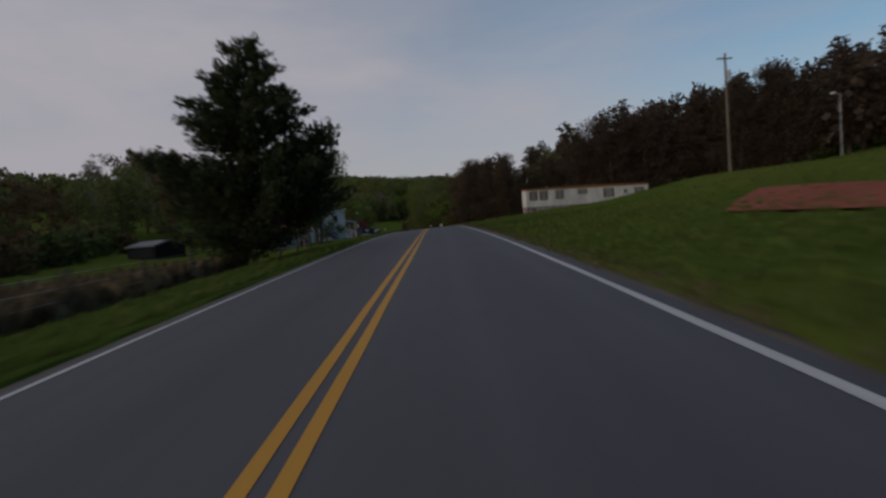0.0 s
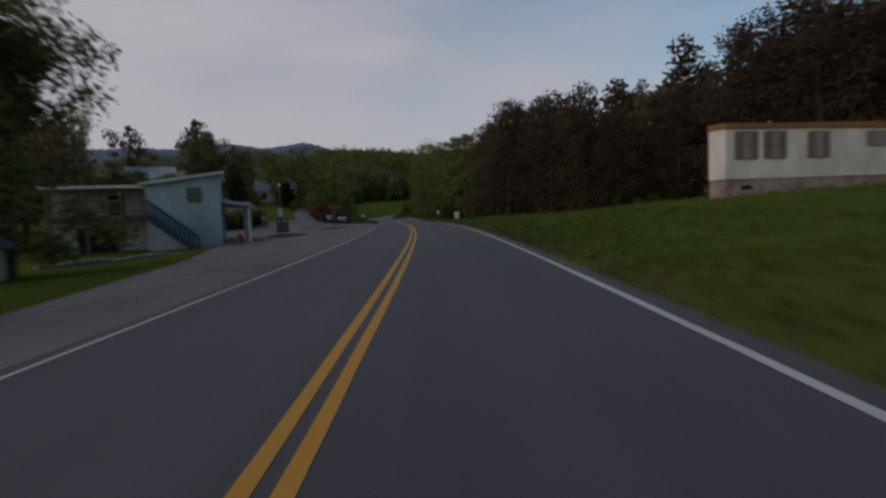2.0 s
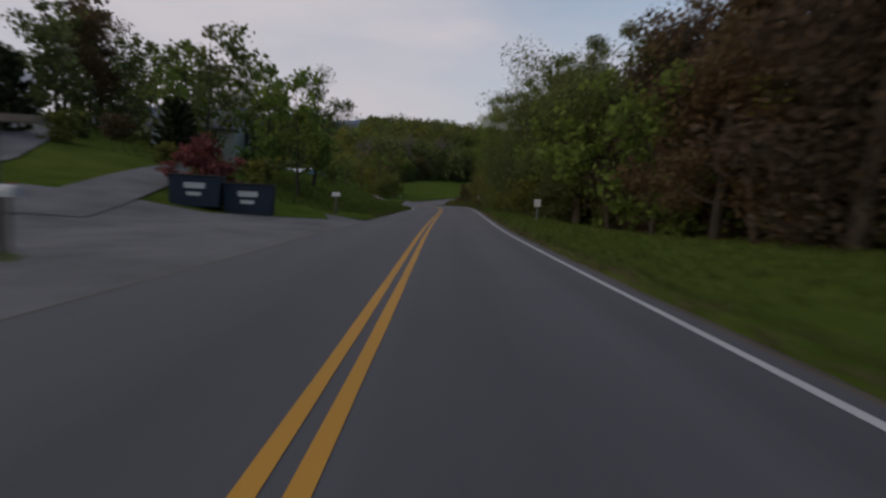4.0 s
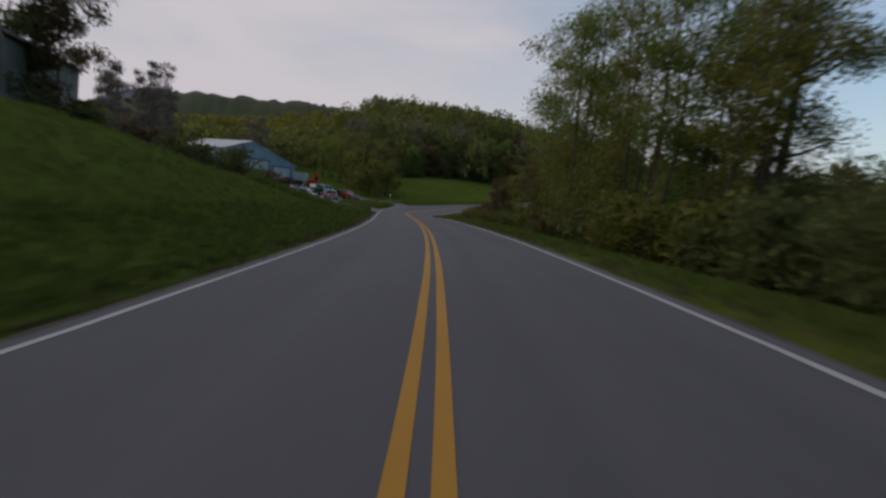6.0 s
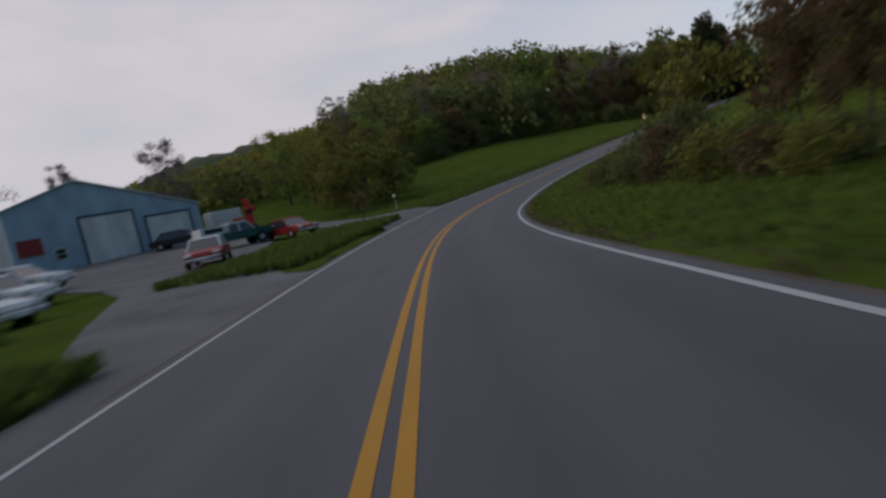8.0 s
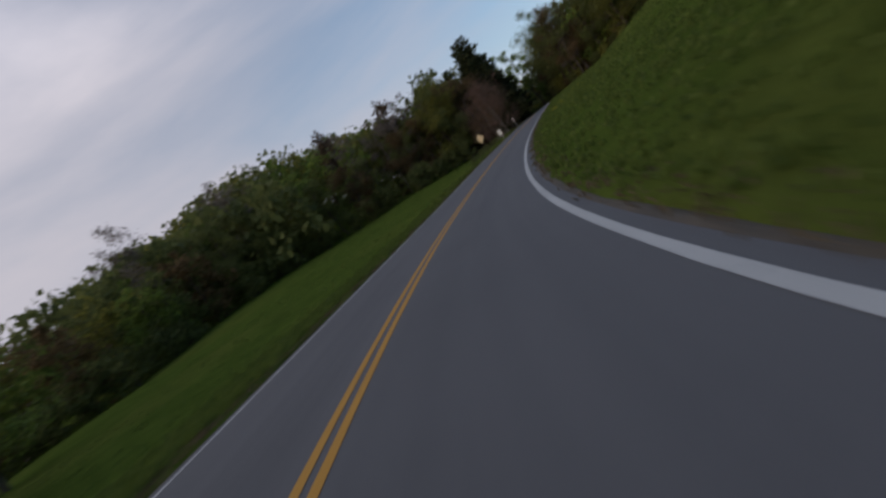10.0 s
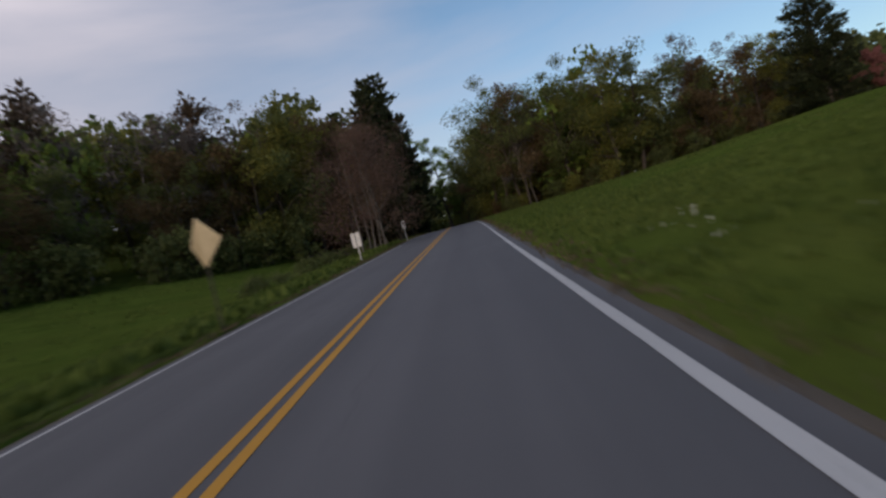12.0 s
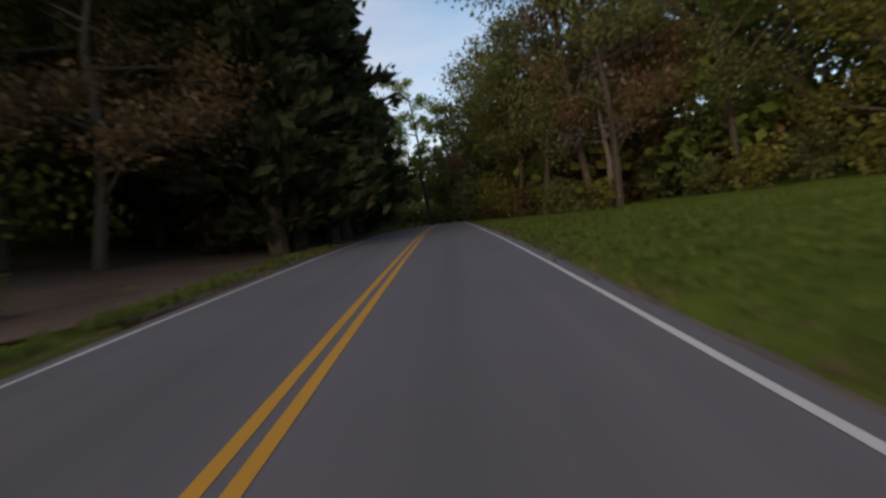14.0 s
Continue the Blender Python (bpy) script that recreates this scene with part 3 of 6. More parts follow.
def conifer(name, label, place, height, radius, leaf, leaves=3200, size=0.3, bare=0.1, ragged=0.25, droop=0.2, seed=1, power=0.8, long=2.2, group="", tiers=16, fuzz=1.0, lobes=()):
    """A conifer: straight trunk, whorls of branches that carry the sprays, a ragged outline."""
    rnd, rng = random.Random(seed), np.random.default_rng(seed)
    tree = thing(name, label, "tree", place, rnd.uniform(0, 360), group)
    bm = bmesh.new()
    limb(bm, [(0, 0, -0.15), (0.02 * height * rnd.uniform(-1, 1), 0.01 * height, height * 0.5), (0, 0, height * 0.98)], height * 0.022, height * 0.003, 8)
    segs = []
    for k in range(tiers):
        t = bare + (0.985 - bare) * (k / (tiers - 1)) ** 0.9
        for j in range(6):
            ang = k * 2.4 + j * 1.047 + rnd.uniform(-0.4, 0.4)
            reach = radius * ((1 - t) / (1 - bare)) ** power * rnd.uniform(1 - ragged * 1.6, 1 + ragged) + 0.02 * height * rnd.random()
            a = Vector((0, 0, t * height))
            b = a + Vector((math.cos(ang) * reach, math.sin(ang) * reach, reach * (rnd.uniform(0.0, 0.5) - droop)))
            if j % 2 == 0 and t < 0.9:
                limb(bm, [a, b], height * 0.004, height * 0.001, 3)
            segs.append((*a, *b, reach))
    for lx, ly, z0, z1, r in lobes:
        limb(bm, [(0, 0, z0 * 0.6), (lx * 0.6, ly * 0.6, z0), (lx, ly, z1)], height * 0.012, height * 0.002, 6)
        for k in range(60):
            t, ang = (k + rnd.random()) / 60, rnd.uniform(0, 2 * math.pi)
            reach = r * (1 - t) ** 0.7 * rnd.uniform(0.6, 1.15) + 0.15
            a = Vector((lx * (0.6 + 0.4 * t), ly * (0.6 + 0.4 * t), z0 + (z1 - z0) * t))
            segs.append((*a, *(a + Vector((math.cos(ang) * reach, math.sin(ang) * reach, reach * rnd.uniform(0.1, 0.7)))), reach))
    part("trunk", bm, BARK, tree)
    segs = np.array(segs)
    pr = segs[:, 6] ** 1.35 + 0.02
    pick = rng.choice(len(segs), leaves, p=pr / pr.sum())
    u = rng.random(leaves) ** 0.6
    p = segs[pick, :3] * (1 - u)[:, None] + segs[pick, 3:6] * u[:, None]
    way = segs[pick, 3:6] - segs[pick, :3]
    way /= np.linalg.norm(way, axis=1, keepdims=True) + 1e-9
    p = p + rng.normal(size=(leaves, 3)) * (0.0225 * height * fuzz * (1.1 - 0.5 * u) * (0.5 + 0.5 * np.clip(1.1 - p[:, 2] / height, 0, 1)))[:, None] * (1, 1, 0.8)
    leaf_mesh("crown", p, size * rng.uniform(0.5, 1.3, leaves), leaf, tree, long, lean=way + (0, 0, 0.35), seed=seed)
    return tree


def at_ground(x, y, dz=0.0):
    return (x, y, gz(x, y) + dz)


def copies(protos, spots, rnd, low=0.8, high=1.2):
    """A copy of some prototype at each spot (x, y, scale or 0)."""
    for x, y, k in spots:
        k = k or rnd.uniform(low, high)
        m = pose(*at_ground(x, y, -0.1), rnd.uniform(-3, 3), rnd.uniform(-3, 3), rnd.uniform(0, 360)) @ Matrix.Diagonal((k * rnd.uniform(0.85, 1.15), k * rnd.uniform(0.85, 1.15), k, 1))
        copy_thing(rnd.choice(protos), m)


def drop(proto):
    for o in (*proto.children_recursive, proto):
        bpy.data.objects.remove(o)


def rows_along(line, depth, space, gap, rnd, jitter=0.45):
    """Spots in rows along a line of plan points and behind it (to the line's right)."""
    spots = []
    for (x0, y0), (x1, y1) in zip(line, line[1:]):
        n = math.hypot(x1 - x0, y1 - y0)
        ux, uy = (x1 - x0) / n, (y1 - y0) / n
        for r in range(depth):
            for k in range(max(1, int(n / space))):
                a, b = (k + 0.5 * (r % 2)) * space + rnd.uniform(-1, 1) * space * jitter, r * gap + rnd.uniform(-0.5, 0.5) * gap * 0.8
                spots.append((x0 + ux * a + uy * b, y0 + uy * a - ux * b, 0))
    return spots


WOOD = "woodland trees"
P_PINE = [conifer("pine_tree", "tall dark pine with a ragged crown in the woods", (0, 0, 0), 17, 3.4, PINE_LEAF, 2400, 0.40, 0.12, 0.45, 0.1, 11 + k, 0.5, 1.9, WOOD, 14, 2.0) for k in range(3)]
P_DARK = [broadleaf("woodland_tree", "dark leafy tree at the wood's edge", (0, 0, 0), 14, 4.3, DARK_LEAF, None, 1550, 0.43, 0.06, 0.8, 1, 21 + k, group=WOOD, lump=1.7, girth=0.7, fine=False) for k in range(2)]
P_GREEN = [broadleaf("woodland_tree", "fresh green leafy tree at the wood's edge", (0, 0, 0), 13, 4.2, GREEN_LEAF, None, 1550, 0.43, 0.06, 0.8, 1, 31 + k, group=WOOD, lump=1.7, girth=0.7, fine=False) for k in range(2)]
P_OLIVE = [broadleaf("woodland_tree", "olive-green tree in young spring leaf", (0, 0, 0), 13.5, 4.2, OLIVE_LEAF, None, 1550, 0.43, 0.06, 0.8, 1, 41 + k, group=WOOD, lump=1.7, girth=0.7, fine=False) for k in range(2)]
P_BROWN = [broadleaf("woodland_tree", "brownish budding tree not yet in leaf", (0, 0, 0), 14, 4.0, BROWN_LEAF, None, 1550, 0.43, 0.06, 0.8, 1, 51 + k, group=WOOD, lump=1.7, girth=0.7, fine=False) for k in range(2)]
P_TWIG = [broadleaf("bare_tree", "bare grey tree with fine twigs and few leaves", (0, 0, 0), 14, 3.6, TWIG, PALE_BARK, 3000, 0.15, 0.2, 0.9, 2, 61 + k, group=WOOD, girth=0.6, lump=1.3, top=1.5) for k in range(2)]
P_BUSH = [broadleaf("bush", "low leafy roadside bush", (0, 0, 0), 3.0, 2.0, m, None, 420, 0.34, 0.05, 0.8, 3, 71 + k, group="hedgerow bushes", fine=False) for k, m in enumerate((GREEN_LEAF, OLIVE_LEAF, DARK_LEAF, BROWN_LEAF))]
N_BUSH = [broadleaf("bush", "leafy roadside bush with small young leaves", (0, 0, 0), 3.0, 2.0, m, None, 800, 0.21, 0.05, 0.8, 3, 81 + k, group="hedgerow bushes", lump=1.3, fine=False) for k, m in enumerate((GREEN_LEAF, OLIVE_LEAF, DARK_LEAF, BROWN_LEAF))]
F_MIX = [broadleaf("woodland_tree", lab, (0, 0, 0), h, 4.4, m, None, 7000, 0.20, 0.08, 0.85, 1, 151 + k, group=WOOD, lump=1.5, girth=0.75, top=1.3) for k, (h, m, lab) in enumerate(((15, DARK_LEAF, "tall dark leafy tree at the roadside wood's edge"), (14, OLIVE_LEAF, "tall olive-green tree in young leaf at the wood's edge"), (14.5, BROWN_LEAF, "tall brownish budding tree at the wood's edge"), (15, GREEN_LEAF, "tall fresh green tree at the wood's edge")))]
N_PINE = [conifer("pine_tree", "tall dark brownish-green pine in the wood's edge", (0, 0, 0), 16, 4.0, PINE_LEAF, 7500, 0.22, 0.03, 0.4, 0.0, 181 + k, 0.38, 1.7, WOOD, 18, 2.6) for k in range(2)]
G_MIX = [broadleaf("woodland_tree", lab, (0, 0, 0), h, 4.4, m, None, 9500, 0.145, 0.16, 0.9, 1, 191 + k, group=WOOD, lump=1.4, girth=0.6, top=1.4) for k, (h, m, lab) in enumerate(((15, DARK_LEAF, "tall dark tree with small leaves beside the road"), (15, BROWN_LEAF, "tall brownish budding tree beside the road"), (15, OLIVE_LEAF, "tall olive tree in fine young leaf beside the road")))]
F_PINE = [conifer("pine_tree", "tall dark pine with drooping boughs beside the road", (0, 0, 0), 19, 3.6, CEDAR_LEAF, 5500, 0.33, 0.08, 0.4, 0.15, 171, 0.6, 2.2, WOOD, 22, 1.2)]
PROTOS = G_MIX + N_PINE + N_BUSH + F_MIX + F_PINE + P_PINE + P_DARK + P_GREEN + P_OLIVE + P_BROWN + P_TWIG + P_BUSH

wr_ = random.Random(5)
# pine wood on the slope behind the mobile home
PINEWOOD = P_PINE * 4 + P_DARK + P_BROWN + P_GREEN[:1]
copies(N_PINE * 3 + F_MIX[2:3], rows_along([(10, 114), (12, 100), (15, 88), (24, 76)], 1, 3.0, -6.0, wr_), wr_, 0.86, 0.98)
copies(N_PINE, rows_along([(24, 76), (33, 69)], 1, 2.9, -6.0, wr_), wr_, 0.7, 0.8)
copies(N_PINE, rows_along([(34, 68), (52, 60), (66, 48)], 1, 2.9, -6.0, wr_), wr_, 1.0, 1.12)
copies(N_PINE[:1] + P_PINE, rows_along([(66, 48), (78, 36), (84, 24)], 1, 3.4, -6.0, wr_), wr_, 0.9, 1.05)
copies(PINEWOOD, [(x + 3, y + 6, k) for x, y, k in rows_along([(11, 112), (15, 88), (29, 72)], 1, 3.2, -6.0, wr_)], wr_, 0.88, 1.0)
copies(PINEWOOD, [(x + 3, y + 6, k) for x, y, k in rows_along([(40, 67), (52, 60), (68, 50)], 1, 3.2, -6.0, wr_)], wr_, 1.0, 1.15)
copies(PINEWOOD, [(x + 5, y + 4, k) for x, y, k in rows_along([(68, 50), (80, 38), (88, 22)], 1, 3.4, -6.0, wr_)], wr_, 0.95, 1.1)
copies(P_GREEN + P_OLIVE, [(8.5, 108, 0.85), (7.5, 116, 0.95), (9.5, 100, 0.7), (13, 92, 0.55), (7.0, 122, 1.0), (20, 79, 0.45), (9, 128, 1.0)], wr_)
copies(P_BUSH, rows_along([(8, 118), (12, 92), (17, 84), (34, 66), (54, 57)], 1, 4.0, 2, wr_), wr_, 0.5, 0.95)
copies(P_PINE * 3 + P_DARK[:1] + P_BROWN[:1], [(38 + 7.5 * (k % 8) + wr_.uniform(-2.5, 2.5), 82 + 9 * (k // 8) + wr_.uniform(-3, 3) - 2.0 * (k % 8), 0) for k in range(48)], wr_, 1.05, 1.25)
# valley woods left of the first stretch
copies(P_DARK * 2 + P_BROWN, rows_along([(-50, -24), (-46, -6), (-44, 10), (-46, 40), (-50, 64)], 1, 3.8, -8, wr_), wr_, 0.62, 0.86)
copies(P_TWIG, [(-62, 5, 0.85), (-56, 22, 0.8), (-55, 38, 0.8), (-58, -12, 0.85)], wr_)
copies(P_BUSH[2:], rows_along([(-30, -8), (-31, 4), (-36, 22), (-40, 40)], 2, 3.6, -3.5, wr_), wr_, 0.8, 1.3)
# round the far houses and the dip
copies(P_DARK + P_GREEN + P_BROWN, [(-44, 124, 1.0), (-13.5, 106, 0.62), (-17, 108.5, 0.68), (-21, 107, 0.72), (-25, 111, 0.7), (-55, 118, 0.8), (-60, 106, 0.8), (-66, 96, 0.9), (-40, 140, 0.6)], wr_)
copies(P_TWIG, [(-62, 88, 0.9), (-70, 84, 1.0), (-56, 80, 0.8), (-43, 119, 0.85), (-76, 92, 0.9)], wr_)
copies(F_MIX[:1] * 2 + F_MIX[1:3], [(-38.5, 118, 0.72), (-40.5, 121, 0.8), (-60, 110, 0.9), (-64, 104, 0.95), (-69, 100, 0.95), (-30, 125, 0.7), (-23, 118, 0.6), (-16, 116, 0.65)], wr_)
copies(P_BUSH[1:], [(-24, 97, 0.6), (-26, 101, 0.6), (-29, 108, 0.7), (-33, 103, 0.5), (-19, 99, 0.5), (-15.5, 97, 0.6), (-13, 94, 0.5), (-34, 110, 0.7), (-28, 90, 0.4), (-33, 96, 0.5), (-14, 101, 0.7)], wr_)
# wood behind the meadow and along the last stretch, left
MIXED = P_DARK * 2 + P_OLIVE * 2 + P_GREEN + P_BROWN
EDGE = [(24, 334), (11, 322), (-4, 315), (-18, 310), (-34, 297), (-46, 281), (-60, 275)]
def sized(spots, table, rnd):
    """Spots with sizes that run with x as the table says."""
    return [(x, y, float(np.interp(x, [t[0] for t in table], [t[1] for t in table])) * rnd.uniform(0.93, 1.09)) for x, y, k in spots]


copies(F_MIX[1:3] + F_MIX[:1], sized(rows_along(EDGE[1:5], 1, 4.4, 5, wr_), [(-34, 0.72), (-5, 0.66), (4, 0.8), (12, 0.95)], wr_), wr_)
copies(MIXED, sized(rows_along(EDGE[4:], 1, 4.2, 5, wr_), [(-60, 0.62), (-30, 0.76)], wr_), wr_)
copies(MIXED + P_PINE[:1], sized([(x - 3, y + 8, k) for x, y, k in rows_along(EDGE, 1, 3.6, 6.0, wr_)], [(-60, 0.78), (-30, 0.95), (-6, 0.98), (4, 1.05), (12, 1.3), (24, 1.4)], wr_), wr_)
copies(P_TWIG, [(1, 321, 1.12), (-6, 320, 1.12), (9, 330, 1.3), (-26, 312, 1.3), (-40, 300, 1.3), (-55, 284, 1.2), (4, 324, 1.15)], wr_)
copies(F_MIX[1:2], [(9, 322, 0.9), (13.5, 325, 1.12)], wr_)
copies(G_MIX[:2], [(16, 328, 1.1), (19, 326.5, 1.0)], wr_)
copies(F_MIX[:2], [(3, 320, 0.7), (6, 326, 0.85)], wr_)
NEAR_L = [(58, 402), (44, 374), (34, 354), (26, 339), (20.5, 329)]
copies(G_MIX[:2] + F_PINE, rows_along(NEAR_L[2:], 1, 4.2, 5, wr_), wr_, 0.95, 1.2)
copies(F_MIX[2:3] + F_PINE + F_MIX[:1], rows_along(NEAR_L[:3], 1, 4.6, 5, wr_), wr_, 0.95, 1.25)
copies(P_DARK * 2 + P_BROWN, [(x - 7, y + 5, 0) for x, y, k in rows_along(NEAR_L, 1, 3.6, 6.0, wr_)], wr_, 1.0, 1.35)
copies(F_PINE, [(27.5, 333.5, 1.15), (30, 336, 1.2), (33.5, 344, 1.15), (37, 351, 1.1), (41.5, 361, 1.1), (25.5, 329, 1.0)], wr_)
# wood along the last stretch, right
NEAR_R = [(72, 304), (60, 309), (49, 317), (43.5, 326), (48.5, 344), (58, 366), (70, 396)]
copies(G_MIX, sized(rows_along(NEAR_R[2:5], 1, 4.0, 5, wr_), [(43, 1.12), (50, 0.98)], wr_), wr_)
copies(F_MIX[:3] + F_MIX[2:3], sized(rows_along(NEAR_R[:3], 1, 4.2, 5, wr_) + rows_along(NEAR_R[4:], 1, 4.2, 5, wr_), [(43, 1.12), (50, 0.98), (60, 0.74), (72, 0.6)], wr_), wr_)
copies(MIXED + P_BROWN, sized([(x + 5, y + 3, 0) for x, y, k in rows_along(NEAR_R, 2, 4.4, 6.0, wr_)], [(46, 1.25), (55, 1.0), (66, 0.75), (78, 0.6)], wr_), wr_)
copies(P_BUSH[1:], rows_along([(82, 304), (66, 311), (54, 319), (50, 328), (56, 348)], 2, 2.8, 4, wr_), wr_, 0.9, 1.3)
copies(P_BUSH[1:3], [(55, 326, 1.2), (58, 328.5, 1.3), (61, 331.5, 1.3), (64, 334.5, 1.3), (67, 338, 1.4)], wr_)
copies(P_TWIG, [(68, 319, 1.05), (73, 314, 1.0), (78, 312, 0.9), (54, 322, 1.1), (45, 328, 1.1), (63, 316, 1.1)], wr_)
copies(MIXED, [(62, 420, 1.2), (70, 430, 1.1), (78, 426, 1.2), (66, 440, 1.3), (76, 444, 1.2), (86, 436, 1.2), (58, 432, 1.1), (73, 418, 0.9), (68, 422, 0.8), (78, 436, 1.3)], wr_)
copies(P_BUSH[:2], rows_along([(58, 412), (66, 414), (74, 408), (82, 404)], 2, 2.5, -3, wr_), wr_, 1.1, 1.7)
for k, (x, y, h, r) in enumerate(((55, 372, 21, 4.8), (49.0, 386, 21, 5.0), (52.5, 379, 23, 4.6))):
    broadleaf("roadside_tree", "tall light-green tree arching over the road's end", at_ground(x, y, -0.1), h, r, GREEN_LEAF, BARK, 8000, 0.2, 0.15, 0.95, 1, 540 + k, group="arching trees", top=1.3, girth=0.6)
copies(N_BUSH[2:3], rows_along([(11, 319.5), (-4, 312.5), (-18, 307.5), (-33, 295), (-44, 280), (-58, 272)], 1, 3.0, 2.5, wr_), wr_, 1.0, 1.5)
copies(N_BUSH[1:], rows_along([(74, 302), (60, 307), (48, 316), (42.5, 326), (47.5, 344), (57, 366)], 1, 2.6, 2, wr_), wr_, 0.5, 1.0)
copies(N_BUSH[2:], rows_along([(44, 374), (34.5, 354), (26.5, 338), (22, 328)], 1, 2.4, 2, wr_), wr_, 0.5, 0.9)
copies(P_BUSH[2:3], rows_along([(-26, 70), (-21.5, 77), (-18.6, 84)], 2, 1.05, -1.2, wr_, 0.2), wr_, 0.66, 0.74)
# roadside trees and hedgerow before and inside the bend
copies(N_BUSH[2:], [(-11.2, 210, 0.6), (-9.6, 212, 0.8), (-10.3, 214.2, 0.55), (-8.4, 209.4, 0.9), (-7.4, 213, 0.8), (-10.2, 206.6, 0.7), (-13.3, 209.6, 0.36), (-12.4, 211.4, 0.45), (-12.9, 208.2, 0.4)], wr_)
copies(N_BUSH[2:3], [(*on_road(k, -7.6 - 0.9 * wr_.random())[:2], 0) for k in np.arange(297, 326, 1.5)], wr_, 0.22, 0.4)
copies(N_BUSH[1:], rows_along([(-3, 172), (-6, 181), (-7.5, 187), (-9.5, 194), (-11.0, 201), (-12.2, 207.5)], 2, 1.9, 1.8, wr_), wr_, 0.35, 0.58)
copies(N_BUSH[2:], rows_along([on_road(s, d)[:2] for s, d in ((173, -15), (178, -16.5), (183, -18))], 3, 1.8, -2.2, wr_), wr_, 0.6, 0.95)
for k, (x, y, h, r, m) in enumerate([(-6.8, 198.7, 6.0, 2.0, BROWN_LEAF), (-5.6, 188.4, 7.2, 2.2, OLIVE_LEAF), (-3.2, 185.2, 7.8, 2.4, BROWN_LEAF), (-1.2, 190.0, 8.2, 2.6, OLIVE_LEAF), (-7.9, 193.6, 5.6, 1.8, BROWN_LEAF), (-3.6, 195.5, 7.4, 2.6, BROWN_LEAF)]):
    broadleaf("hedgerow_tree", "small crooked hedgerow tree in thin young leaf", at_ground(x, y, -0.1), h, r, m, BARK, 3600, 0.10, 0.3, 0.95, 2, 520 + k, group="hedgerow trees", top=1.3, girth=0.7)
for k, (x, y, h, r, m) in enumerate([(-6, 216, 6.2, 2.8, OLIVE_LEAF), (-1.5, 215, 6.6, 3.0, BROWN_LEAF), (3, 211.5, 6.6, 3.0, OLIVE_LEAF), (7, 206, 6.8, 3.0, BROWN_LEAF), (9.5, 199, 7, 3.0, OLIVE_LEAF), (11, 191, 7, 3.0, GREEN_LEAF), (4, 217, 7, 3.0, DARK_LEAF)]):
    broadleaf("hedgerow_tree", "brownish-olive small tree in the hedge beyond the bend", at_ground(x, y, -0.1), h, r, m, BARK, 2400, 0.22, 0.06, 0.9, 2, 550 + k, group="hedgerow trees", lump=1.4)
copies(N_BUSH[1:3] + N_BUSH[2:3], rows_along([on_road(s, d)[:2] for s, d in ((114, 8.5), (122, 8.0), (130, 9.5), (142, 11.5), (154, 12.0), (166, 13.5), (178, 14.5))], 2, 2.2, 2.8, wr_), wr_, 0.7, 1.25)
for k, (s, d, h, r) in enumerate([(170, 13.2, 21, 4.4), (173, 14.4, 22, 4.4), (175.5, 17, 20, 4.0), (168, 17, 22, 4.2), (163, 14.5, 20, 3.8), (160, 18, 21, 4.2), (157, 13.5, 20, 3.6), (153, 15.5, 18, 3.6), (178, 19, 17, 3.8), (165, 20, 21, 4.2), (176.5, 13.2, 21, 4.8), (180.5, 14.5, 17, 5.0), (182, 17.5, 16, 4.6)]):
    x, y = on_road(s, d)[:2]
    broadleaf("poplar_tree", "tall slender roadside tree in sparse young leaf", at_ground(x, y, -0.1), h, r, (GREEN_LEAF, OLIVE_LEAF, GREEN_LEAF)[k % 3], BARK, 11000, 0.125, 0.06, 1.0, 2, 400 + k, group="roadside poplars", top=1.5, girth=0.5, lump=1.6)
for k, (s, d, h) in enumerate([(120, 9.5, 15), (124, 11.5, 17), (128, 9.5, 15), (132, 13, 17), (118, 13.5, 16), (113, 11, 15), (108, 13, 15), (135, 10.5, 16), (127, 16, 18), (155, 18.0, 17), (157, 20.5, 18)]):
    x, y = on_road(s, d)[:2]
    broadleaf("roadside_tree", "dense dark roadside tree in young leaf", at_ground(x, y, -0.1), h, 4.0, DARK_LEAF, BARK, 12000, 0.14, 0.06, 0.9, 1, 430 + k, group="roadside trees", lump=1.8)
# trees near the barn and on the hill
broadleaf("yard_tree", "thin young tree at the gravel drive's mouth", at_ground(-27.6, 212.8, -0.1), 2.4, 0.8, BROWN_LEAF, BARK, 500, 0.09, 0.3, 0.95, 1, 459, top=1.4)
copies(N_BUSH[2:], [(-31.2, 183.5, 0.75), (-34, 187, 0.9), (-36.5, 189, 0.95), (-40, 193.5, 0.9), (-35, 184, 0.8), (-38.5, 187, 1.0), (-44, 198, 0.8), (-47, 199.5, 0.9), (-50, 203, 1.0), (-43, 194, 0.8)], wr_)
copies(N_BUSH[:2], [(-28.4, 187.2, 0.3), (-29.8, 187.6, 0.34), (-31.6, 188.4, 0.36), (-27.4, 188.2, 0.26), (-33.4, 190.2, 0.36), (-32.4, 191.8, 0.3)], wr_)
copies(P_DARK + P_BROWN, [(36, 212, 0.5), (42, 218, 0.55), (48, 226, 0.55), (54, 236, 0.6), (30, 204, 0.45), (60, 246, 0.6), (40, 206, 0.5)], wr_)
